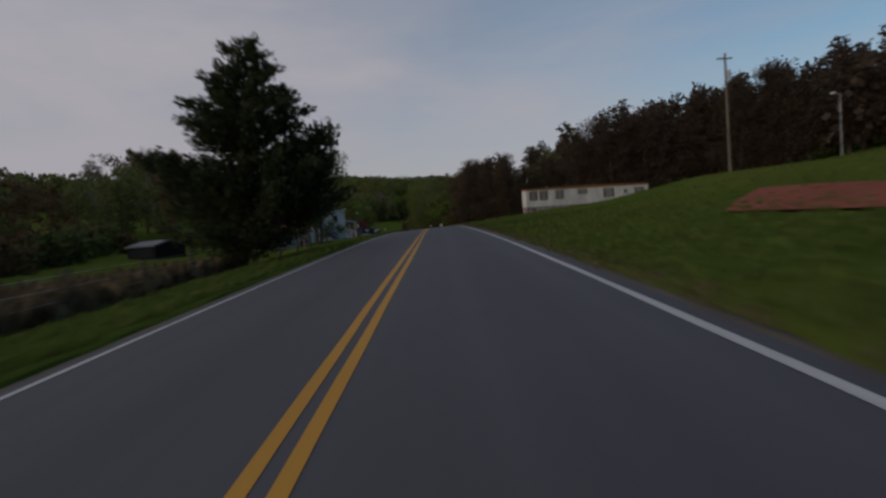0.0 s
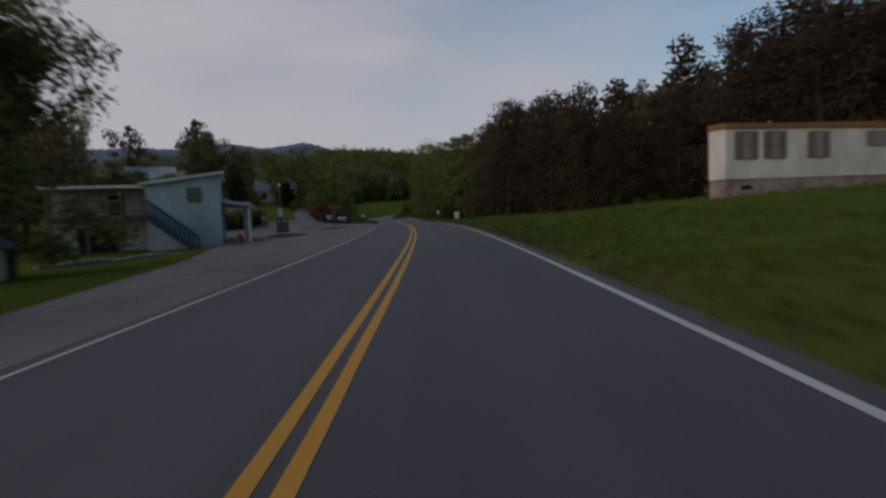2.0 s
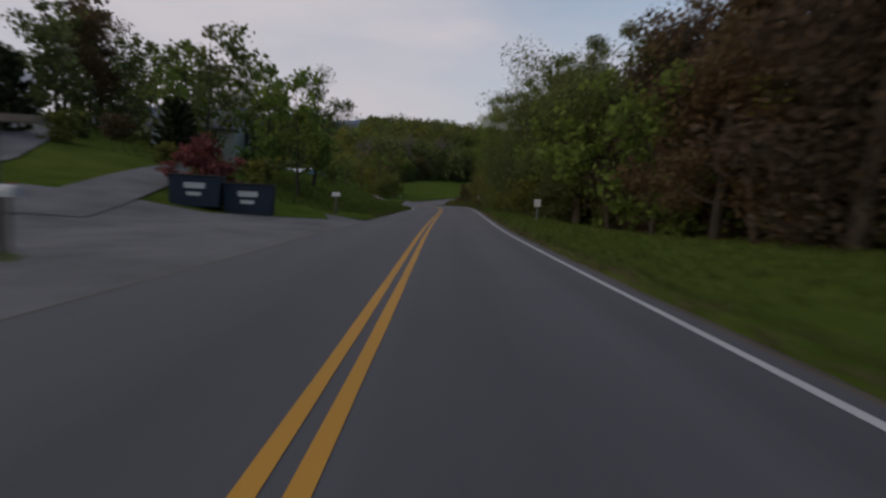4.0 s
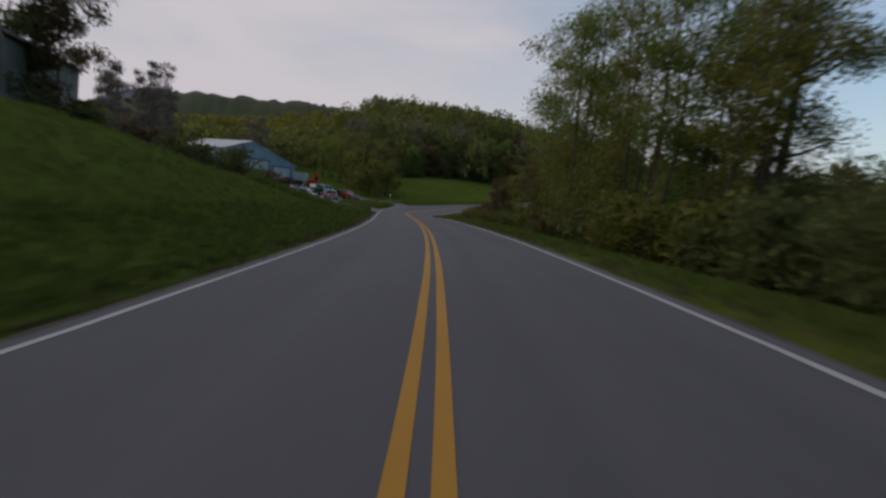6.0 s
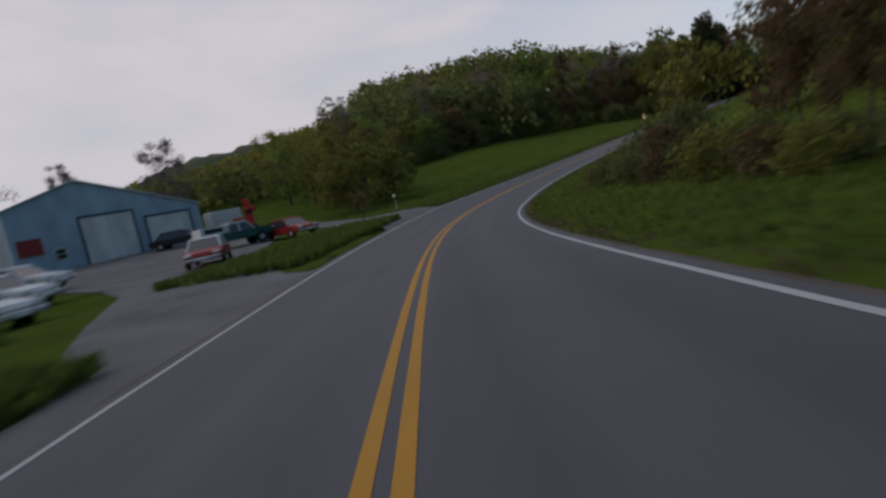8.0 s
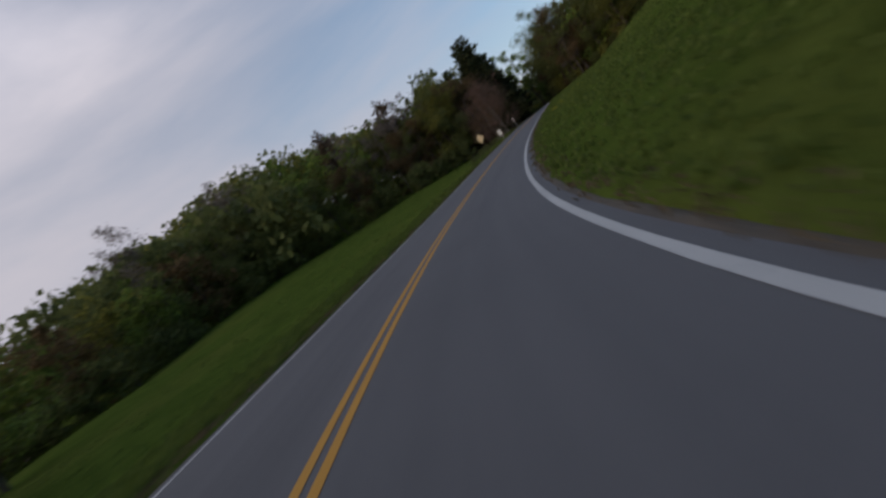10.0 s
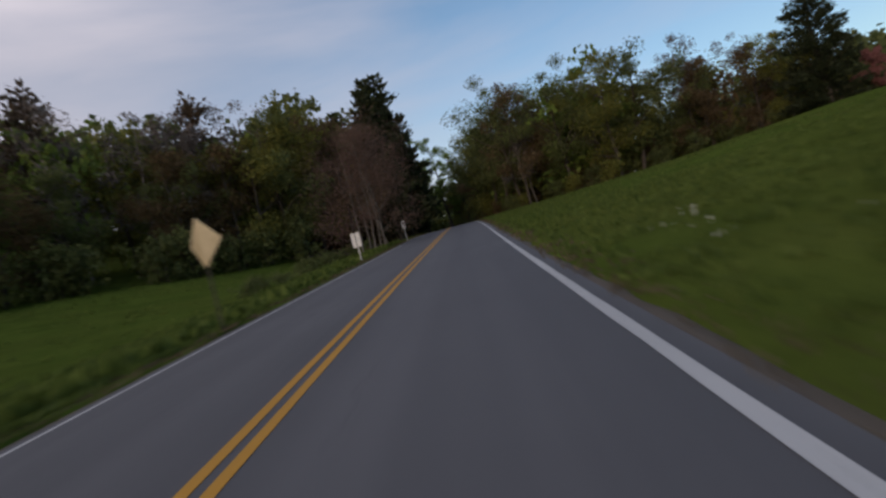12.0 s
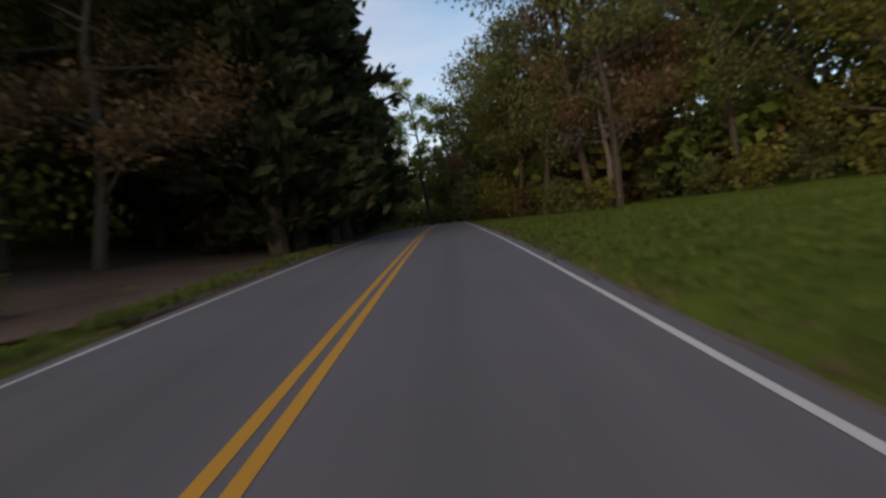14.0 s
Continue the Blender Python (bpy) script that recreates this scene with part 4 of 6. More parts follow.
for k, (x, y, h, r, m) in enumerate([(-34.5, 231, 6.5, 2.8, OLIVE_LEAF), (-40, 241, 8.5, 3.4, OLIVE_LEAF), (-36, 237, 7, 3.0, OLIVE_LEAF), (-46, 247, 9.5, 3.8, OLIVE_LEAF), (-40, 251, 10, 3.6, BROWN_LEAF), (-52, 252, 10.5, 3.8, GREEN_LEAF), (-36, 246, 8, 3.4, OLIVE_LEAF), (-33.5, 241, 6, 3.0, OLIVE_LEAF), (-48, 258, 11, 3.8, OLIVE_LEAF), (-58, 262, 11, 3.8, OLIVE_LEAF), (-42, 262, 11, 3.8, GREEN_LEAF)]):
    broadleaf("yard_tree", "small tree in young leaf beside the gravel yard", at_ground(x, y, -0.1), h, r, m, BARK, 3200, 0.22, 0.1, 0.85, 1, 460 + k, group="yard trees", lump=1.3)
for k, (x, y, h) in enumerate([(-68, 213, 18), (-74, 218, 19), (-66, 206, 14), (-79, 214, 18), (-67, 245.5, 12.5), (-84, 222, 18), (-78, 228, 16), (-100, 262, 15), (-72, 208, 16)]):
    broadleaf("bare_tree", "thin tree with bare branches and small new leaves", at_ground(x, y, -0.1), h, 4.0, TWIG, PALE_BARK, 8000, 0.14, 0.12, 0.95, 3, 480 + k, group="hilltop trees", top=1.6, girth=0.6)
broadleaf("hilltop_tree", "dark leafy tree beside the hilltop barn", at_ground(-40.5, 160, -0.1), 14.5, 3.0, DARK_LEAF, BARK, 8000, 0.2, 0.03, 0.85, 2, 500, top=1.5, lump=1.6, girth=0.7)
broadleaf("hilltop_tree", "brownish dense tree in front of the hilltop barn", at_ground(-38.9, 161.0, -0.1), 11.5, 3.2, BROWN_LEAF, BARK, 8000, 0.17, 0.02, 0.9, 2, 502, top=1.4, lump=1.5, girth=0.7)
broadleaf("hilltop_tree", "bare thin tree beside the hilltop barn", at_ground(-42.5, 155.5, -0.1), 13, 3.0, TWIG, PALE_BARK, 1300, 0.18, 0.2, 0.95, 2, 501, top=1.6)
copies(P_BUSH[2:], [(-40, 166, 1.2), (-38.5, 170, 1.1), (-37.5, 163, 0.9), (-41, 173, 1.2), (-36.5, 167, 0.8)], wr_)
# big trees beside the first stretch
conifer("cedar_tree", "large dark cedar with a ragged crown beside the road", at_ground(-5.1, -14.6, -0.1), 10.0, 3.7, CEDAR_LEAF, 34000, 0.12, 0.03, 0.3, -0.3, 91, 0.66, 2.4, tiers=26, fuzz=1.5, lobes=((3.6, 0.3, 3.2, 6.6, 1.5), (2.9, -0.4, 2.2, 5.2, 1.7))).rotation_euler = (0, radians(5), 0)
broadleaf("maple_tree", "round leafy tree in front of the white garage", at_ground(-10.1, 18.9, -0.1), 9.7, 4.9, DARK_LEAF, BARK, 30000, 0.15, 0.24, 0.8, 6, 92, top=2.0, lump=1.1)
broadleaf("maple_tree", "leafy green tree with upright branches beside the garage", at_ground(-14.8, 16.5, -0.1), 6.6, 2.4, DARK_LEAF, BARK, 10000, 0.16, 0.0, 0.8, 2, 93, top=1.6, lump=1.4)
broadleaf("maple_tree", "tall leafy tree hanging over the shed", at_ground(-12.8, 33.2, -0.1), 11.0, 4.4, DARK_LEAF, BARK, 26000, 0.16, 0.1, 0.8, 5, 94, top=1.8, lump=1.2)
copies_late = [(-24, 44, 0.6), (-27, 50, 0.7), (-25, 57, 0.6), (-31, 46, 0.7), (-31, 60, 0.7), (-27, 66, 0.5), (-34, 54, 0.8)]
copies(P_DARK + P_BROWN, copies_late, wr_)
copies(P_BUSH[2:3] + N_BUSH[2:3], rows_along([(-33, 83), (-38, 89), (-43, 98), (-46, 108)], 2, 2.2, 4.0, wr_), wr_, 0.7, 1.05)
copies(P_DARK + P_BROWN[:1], [(-50, 92, 0.75), (-54, 86, 0.95), (-46, 84, 0.65), (-58, 92, 1.1), (-64, 98, 1.1), (-70, 106, 1.15), (-52, 80, 0.9), (-61, 86, 1.0), (-66, 92, 1.1), (-37, 112, 0.72), (-41, 117, 0.8), (-34.5, 117, 0.7), (-36, 124, 0.75)], wr_)
# last stretch
broadleaf("redbud_tree", "broad multi-stemmed brownish-pink tree, nearly bare", at_ground(14.0, 305.5, -0.1), 9.5, 4.6, REDBUD_LEAF, PALE_BARK, 24000, 0.07, 0.15, 0.9, 7, 96, top=1.9, girth=0.5, lump=1.3)
conifer("spruce_tree", "dense dark spruce on the hilltop", at_ground(65, 300, -0.1), 14.5, 4.0, CEDAR_LEAF, 12000, 0.2, 0.03, 0.18, 0.1, 97, 0.5, tiers=20, fuzz=1.5)
broadleaf("redbud_tree", "small pink-red flowering tree on the hilltop", at_ground(67.2, 296.8, -0.1), 4.4, 1.9, PINK_LEAF, BARK, 2600, 0.16, 0.2, 0.8, 2, 98)
broadleaf("red_shrub", "dark red shrub beside the gravel drive", at_ground(-13.2, 93.4, -0.1), 2.5, 2.0, RED_LEAF, BARK, 2600, 0.15, 0.08, 0.8, 3, 99)
for x, y, h in ((-26.5, 96, 4.5), (-21.5, 104, 4.0)):
    conifer("yew_bush", "clipped dark evergreen beside the house", at_ground(x, y, -0.1), h, 1.5, CEDAR_LEAF, 1800, 0.26, 0.02, 0.1, -0.3, int(h * 10), 0.35, 1.6)
for p in PROTOS:
    drop(p)


# far woods: crowns in one mesh on the hills beyond
def far_woods(name, label, area, count, size, mat, seed, tall=9.0):
    rng = np.random.default_rng(seed)
    x0, x1, y0, y1, rise = area
    n = count
    x, y = rng.uniform(x0, x1, n), rng.uniform(y0, y1, n)
    z = ground_z(x, y, False) + rise(x, y)
    per = 110
    g = rng.normal(size=(n, per, 3))
    g /= np.linalg.norm(g, axis=2, keepdims=True)
    g[..., 2] = np.abs(g[..., 2]) * 1.7 - 0.8
    k = (size * rng.uniform(0.7, 1.3, n))[:, None, None]
    p = np.stack([x, y, z + tall * 0.55], 1)[:, None] + g * k * rng.uniform(0.75, 1.0, (n, per, 1)) * (1, 1, tall / size * 0.5)
    ob = leaf_mesh(name, p.reshape(-1, 3), size * 0.23 * rng.uniform(0.6, 1.3, n * per), mat, None, 1.2, label=label, seed=seed)
    return tagged(ob, category="woods", kind="stuff")


for k, (m, lab, n, tall) in enumerate(((OLIVE_LEAF, "wooded hillside in olive spring green beyond the meadow", 210, 15), (DARK_LEAF, "dark trees on the hillside beyond the meadow", 200, 17), (GREEN_LEAF, "fresh green trees on the hillside beyond the meadow", 110, 15))):
    far_woods("far_woods", lab, (-80, 22, 336, 410, lambda x, y: 0 * x), n, 4.2, m, 201 + 10 * k, tall)
far_woods("far_woods", "low mixed woods on the slope behind the workshop", (-200, -64, 258, 400, lambda x, y: 0 * x), 420, 4.4, OLIVE_LEAF, 231, 8)
far_woods("far_woods", "dark trees on the slope behind the workshop", (-160, -62, 256, 330, lambda x, y: 0 * x), 160, 4.0, DARK_LEAF, 232, 8)
far_woods("far_woods", "dark wooded slope beyond the valley houses", (-200, -84, 96, 165, lambda x, y: 0 * x), 180, 4.8, DARK_LEAF, 202, 11)
far_woods("far_woods", "dark wooded valley floor beside the fields", (-260, -84, -90, 110, lambda x, y: 0 * x), 260, 4.6, DARK_LEAF, 203, 9)
far_woods("far_woods", "dark woods on the slope behind the pine edge", (60, 190, -60, 190, lambda x, y: (x - 60) * 0.03), 260, 4.8, PINE_LEAF, 204, 13)
far_woods("far_woods", "dark woods behind the roadside trees", (70, 150, 300, 345, lambda x, y: 0 * x), 130, 3.6, DARK_LEAF, 207, 8)
far_woods("far_woods", "woods closing the view along the road", (60, 190, 330, 520, lambda x, y: 0 * x), 240, 4.6, DARK_LEAF, 205, 13)
far_woods("far_woods", "woods behind the last meadow", (-66, -20, 300, 345, lambda x, y: 0 * x), 130, 4.6, DARK_LEAF, 206, 14)


def ridge(name, label, centre, along, crest, deep, rough, mat, seed):
    """A long hill whose crest follows the given (place along, height) pairs, with a treed outline."""
    rnd = random.Random(seed)
    cx, cy, turn = centre
    c, s = math.cos(radians(turn)), math.sin(radians(turn))
    verts, faces, nu, nv = [], [], 240, 12
    at, up = [p[0] for p in crest], [p[1] for p in crest]
    for j in range(nv):
        v = -1 + 2 * j / (nv - 1)
        for i in range(nu):
            u = -1 + 2 * i / (nu - 1)
            z = (np.interp(u, at, up) + 0.03 * max(up) * math.sin(23 * u + seed) + rnd.uniform(-rough, rough)) * math.cos(v * math.pi / 2) ** 1.2
            a, b = u * along, v * deep
            verts.append((cx + a * c - b * s, cy + a * s + b * c, z - 6))
    for j in range(nv - 1):
        for i in range(nu - 1):
            faces.append((j * nu + i, j * nu + i + 1, (j + 1) * nu + i + 1, (j + 1) * nu + i))
    ob = sheet(name, verts, faces, mat)
    ob.data.shade_smooth()
    return tagged(ob, label, "hills", kind="structure")


# distance haze is put into the far ridge's base colour
HAZE_BLUE = two_tone("haze_blue_hills", (0.085, 0.105, 0.15), (0.11, 0.13, 0.175), 0.02, 0.004, relief=0)
NEAR_HILL = two_tone("wooded_hill", (0.022, 0.032, 0.012), (0.055, 0.068, 0.024), 0.25, 0.02, relief=0)
ridge("backdrop_mountains", "distant wooded mountain ridge coloured with blue haze", (-834, 2568, 18), 1400, [(-1, 120), (-0.75, 250), (-0.55, 352), (-0.41, 325), (-0.24, 342), (-0.03, 345), (0.15, 350), (0.36, 300), (0.62, 235), (1, 120)], 420, 3, HAZE_BLUE, 4)
ridge("backdrop_hills", "wooded green hill across the valley", (-213, 734, 25), 500, [(-1, 15), (-0.8, 36), (-0.5, 66), (-0.35, 83), (-0.2, 95), (0, 93), (0.32, 96), (0.6, 90), (1, 50)], 170, 2.2, NEAR_HILL, 9)


# grass along the verges and tufts in the meadows
def tufts(name, label, spots, mat, height, seed, blades=5):
    rng = np.random.default_rng(seed)
    n = len(spots)
    base = np.repeat(spots, blades, axis=0)
    base[:, :2] += rng.normal(size=(n * blades, 2)) * 0.09
    h = height * rng.uniform(0.45, 1.25, n * blades)
    base[:, 2] += h * 0.42
    lean = np.stack([rng.normal(size=n * blades) * 0.35, rng.normal(size=n * blades) * 0.35, np.ones(n * blades)], 1)
    ob = leaf_mesh(name, base, h * 0.42, mat, None, 2.4, lean=lean * 1.6, label=label, seed=seed)
    return tagged(ob, category="grass", kind="stuff")


def verge_spots(s0, s1, d0, d1, n, seed):
    rng = np.random.default_rng(seed)
    s, d = rng.uniform(s0, s1, n), d0 + (d1 - d0) * rng.random(n) ** 1.5
    p = on_road(s, d)
    p[:, 2] = ground_z(p[:, 0], p[:, 1], False)
    return p


tufts("verge_grass", "green grass blades along the right-hand road edge", verge_spots(-48, 345, WR + 0.7, 11, 13000, 1), BLADE, 0.17, 301)
tufts("verge_grass", "green grass blades along the far road edge", np.concatenate([verge_spots(-48, 16, WL - 0.7, -7, 4200, 2), verge_spots(103, 183, WL - 0.7, -7, 5200, 3), verge_spots(218, 322, WL - 0.7, -9, 6500, 4), verge_spots(322, 340, WL - 0.7, -5, 300, 44)]), BLADE, 0.19, 302)
tufts("hill_grass", "uneven tussocks on the grassy slopes", np.concatenate([verge_spots(-40, 120, 6, 32, 5500, 5), verge_spots(100, 172, -6, -30, 9000, 6), verge_spots(205, 335, 6, 30, 8000, 7), verge_spots(225, 330, -6, -26, 2500, 8)]), BLADE, 0.16, 303, 4)
tufts("tall_dry_grass", "tall straw-brown dry grass along the field fence", verge_spots(-46, -14, -8, -24, 2600, 9), DRY_BLADE, 0.75, 304, 4)
tufts("edge_growth", "short brownish dry grass along the asphalt edge", np.concatenate([verge_spots(-48, 345, WR + 0.32, WR + 0.95, 5200, 17), verge_spots(101, 184, WL - 0.32, WL - 0.95, 1400, 18), verge_spots(218, 345, WL - 0.32, WL - 0.95, 2200, 19)]), DRY_BLADE, 0.10, 311, 3)
tufts("island_grass", "rough grass on the island between the gravel drives", verge_spots(196.5, 212, -4.2, -9.0, 2600, 11), BLADE, 0.36, 305, 4)
tufts("bank_grass", "rough tall grass on the bank by the old cars", verge_spots(168, 187.5, -4.2, -13, 3400, 12), BLADE, 0.42, 306, 4)
tufts("ditch_growth", "dark green weeds along the ditch", verge_spots(268, 321, -4.2, -7.5, 3000, 13), BLADE, 0.42, 307, 4)
tufts("buttercups", "yellow wild flowers on the grassy bank", verge_spots(267, 276, 4.8, 7.6, 70, 14), BUTTERCUP, 0.12, 308, 2)
tufts("pale_flowers", "pale wild flowers in the meadow grass", np.concatenate([verge_spots(276, 285, 4.8, 6.6, 16, 15), verge_spots(48, 78, 10, 24, 45, 16)]), DAISY, 0.12, 309, 2)


# surfaces of buildings, vehicles and small things
def plain(name, colour, rough=0.6, metal=0.0, dirt=0.35, relief=0.08, fine=9.0, stretch=(1, 1, 1)):
    """Paint or other plain surface with faint grime."""
    return two_tone(name, tuple(v * (1 - dirt) for v in colour), colour, fine, 0.6, rough, metal, relief, stretch, 0.01)


def ribbed(name, colour, step=0.25, vertical=True, depth=0.6, rough=0.55, metal=0.0):
    """Sheet metal or siding with ribs at a real pitch."""
    m, b, n, l = material(name, rough, metal)
    c, w = n.new("ShaderNodeTexCoord"), n.new("ShaderNodeTexWave")
    w.bands_direction = "X" if vertical else "Z"
    w.wave_profile = "SAW"
    w.inputs["Scale"].default_value = 0.314 / step
    l.new(c.outputs["Object"], w.inputs["Vector"])
    grime = noise_node(n, l, 0.8, 5, (1, 1, 0.4))
    l.new(ramp(n, l, grime, [(0.3, tuple(0.68 * v for v in colour)), (0.65, colour)]), b.inputs["Base Color"])
    bump(n, l, b, w.outputs["Fac"], depth, 0.03)
    return m


def glass(name="window_glass", tint=(0.02, 0.025, 0.03)):
    m, b, n, l = material(name, 0.08)
    b.inputs["Base Color"].default_value = (*tint, 1)
    b.inputs["Specular IOR Level"].default_value = 0.6
    return m


SIDING = ribbed("white_siding", (0.84, 0.78, 0.72), 0.22, False, 0.35)
SKIRT = two_tone("stained_skirting", (0.16, 0.07, 0.05), (0.50, 0.42, 0.38), 1.6, 0.5, relief=0.3)
FASCIA = plain("rusty_fascia", (0.36, 0.17, 0.07), dirt=0.5, fine=3)
SHUTTER = plain("faded_brown_shutter", (0.27, 0.20, 0.165))
CURTAIN = plain("curtained_window", (0.36, 0.33, 0.30), 0.25)
PALE_BLUE = ribbed("pale_blue_boards", (0.40, 0.50, 0.56), 0.2, False, 0.3)
BARN_BLUE = ribbed("pale_blue_sheet_metal", (0.30, 0.39, 0.47), 0.3, True, 0.5)
BARN_ROOF = ribbed("weathered_metal_roof", (0.46, 0.48, 0.50), 0.4, True, 0.5, 0.45, 0.3)
WHITE_DOOR = ribbed("white_sectional_door", (0.60, 0.60, 0.58), 0.5, False, 0.5)
TRIM = plain("dark_blue_trim", (0.06, 0.09, 0.13))
WHITE = plain("white_paint", (0.70, 0.69, 0.66))
GREY_ROOF = two_tone("grey_shingles", (0.12, 0.12, 0.125), (0.22, 0.22, 0.225), 5, 0.7, relief=0.4)
RED_ROOF = two_tone("dull_red_roof", (0.12, 0.035, 0.022), (0.24, 0.075, 0.045), 5, 0.7, relief=0.4)
STUCCO = two_tone("whitewashed_block", (0.36, 0.35, 0.32), (0.56, 0.54, 0.50), 6, 0.5, relief=0.3)
CONCRETE = two_tone("weathered_concrete", (0.16, 0.15, 0.14), (0.32, 0.30, 0.28), 8, 0.6, relief=0.4)
WOOD = two_tone("weathered_wood", (0.10, 0.08, 0.06), (0.24, 0.20, 0.16), 10, 1.0, relief=0.4, stretch=(3, 3, 0.4))
END_BROWN = plain("dark_brown_boards", (0.012, 0.010, 0.008), 0.9)
# near-black of doors and tracks; also stands in for shaded bays and arches
DARK = plain("dark_parts_and_shade", (0.025, 0.022, 0.02), 0.9)
STEEL = two_tone("galvanised_steel", (0.28, 0.29, 0.30), (0.44, 0.45, 0.46), 12, 1.0, 0.45, 0.6, 0.05)
SIGN_BACK = two_tone("bare_aluminium_sign", (0.50, 0.49, 0.47), (0.66, 0.65, 0.62), 6, 0.8, 0.45, 0.2, 0.05)
# warm tan for the diamond plate, where the other sign backs are grey
WARM_BACK = two_tone("warm_tan_sign_back", (0.52, 0.40, 0.22), (0.72, 0.58, 0.36), 5, 0.9, 0.5, 0.1, 0.05)
GLASS = glass()
RED_PAINT = plain("red_car_paint", (0.30, 0.02, 0.022), 0.35, 0, 0.3)
RED_SIGN = plain("red_board", (0.26, 0.03, 0.03))
GREEN_PAINT = plain("green_car_paint", (0.02, 0.085, 0.075), 0.35, 0, 0.3)
WHITE_PAINT = plain("white_car_paint", (0.58, 0.62, 0.62), 0.35, 0, 0.25)
BLACK_PAINT = plain("black_car_paint", (0.02, 0.021, 0.023), 0.35, 0, 0.3)
TYRE = plain("tyre_rubber", (0.02, 0.02, 0.02), 0.9)
BIN_BLUE = plain("dark_blue_dumpster_paint", (0.025, 0.035, 0.06), 0.6, 0, 0.4)
ORANGE = plain("red_machine_paint", (0.52, 0.03, 0.02), 0.5, 0, 0.3)
LAMP_HEAD = plain("white_lamp_head", (0.75, 0.74, 0.70), 0.4)


# ground cover of yards and drives
def road_edge(s, d):
    return tuple(on_road(s, d)[:2])


pad("gravel_lot", [road_edge(s, -3.32) for s in range(12, 100, 6)] + [road_edge(98, -6.0), (-7, 93), (-10.5, 89), (-17, 87), (-21, 82), (-23, 75), (-20, 60), (-12, 58), (-9.6, 46), (-7.4, 38), (-5, 28), (-2.5, 16)], GRAVEL, "wide grey gravel lot beside the road", "gravel lot", 0.03)
pad("gravel_drive_1", [(-17.5, 80), (-21, 91), (-29, 104.5), (-36, 112.4), (-38.4, 109.6), (-32.3, 101.8), (-25, 88.8), (-21.5, 77.5)], GRAVEL, "narrow gravel drive climbing to the house", "gravel drive", 0.05)
pad("gravel_drive_2", [(-11.5, 83.5), (-14.5, 92), (-17.8, 104), (-20, 111), (-22, 110), (-20, 103), (-16.8, 91), (-14.2, 82)], GRAVEL, "gravel drive climbing beside the hedge", "gravel drive", 0.06)
pad("gravel_yard", [road_edge(s, -3.32) for s in (185, 188, 191, 194, 195.5)] + [(-24.6, 195.2), (-27.6, 196.6), (-30.6, 203.6), (-33, 210), (-38, 221), (-46, 228), (-54, 216), (-58, 207), (-40, 200), (-33, 197), (-29, 193.5), (-25.4, 188.6), (-22.6, 185.2)], GRAVEL, "grey gravel yard in front of the blue barn", "gravel yard", 0.04)
pad("gravel_drive_3", [road_edge(k, -3.32) for k in (206, 209, 212, 215, 218)] + [(-27.3, 220.4), (-31, 224.4), (-36.6, 226.2), (-43, 226.5), (-43, 223), (-36.4, 223), (-31.5, 218.5), (-27.5, 213.5)], GRAVEL, "gravel drive joining the road at the bend", "gravel drive", 0.05)
pad("leaf_litter", [road_edge(s, -4.6) for s in range(324, 376, 4)] + [road_edge(s, -17) for s in range(370, 324, -6)] + [road_edge(322, -9)], LITTER, "brown leaf litter on the bank under the trees", "leaf litter", 0.06)
pad("clay_bank", [(11.4, -24.2), (12.2, -29), (12.5, -34), (16.2, -33), (15.9, -25), (16.6, -17.4), (14.2, -20.2)], CLAY, "strip of bare red clay on the grassy hill", "bare soil", 0.06)


# buildings
def window(parent, x0, x1, z0, z1, y, frame_mat, face=-1, mid=True, blind=None):
    """A window in a wall that faces -y (face -1) or +x (face 1, where x runs along y)."""
    t = 0.06
    def put(name, spans, mat, owner):
        bm = bmesh.new()
        for a0, a1, c0, c1, dep in spans:
            if face < 0:
                box(bm, (a0, y - dep, c0), (a1, y + 0.02, c1))
            else:
                box(bm, (y - 0.02, a0, c0), (y + dep, a1, c1))
        return part(name, bm, mat, owner)
    bars = [(x0 - t, x0, z0 - t, z1 + t, 0.06), (x1, x1 + t, z0 - t, z1 + t, 0.06), (x0, x1, z1, z1 + t, 0.06), (x0, x1, z0 - t, z0, 0.075)]
    if mid:
        bars.append((x0, x1, (z0 + z1) / 2 - 0.02, (z0 + z1) / 2 + 0.02, 0.045))
    w = put("window", [(x0, x1, z0, z1, 0.02)], blind or GLASS, parent)
    put("window_frame", bars, frame_mat, w)
    return w


def plan_solid(outline, z0, z1):
    """A solid with the given outline in plan, from z0 to z1."""
    bm = prism(outline, z0, z1)
    bm.transform(Matrix(((1, 0, 0, 0), (0, 0, 1, 0), (0, 1, 0, 0), (0, 0, 0, 1))))
    bmesh.ops.recalc_face_normals(bm, faces=bm.faces)
    return bm


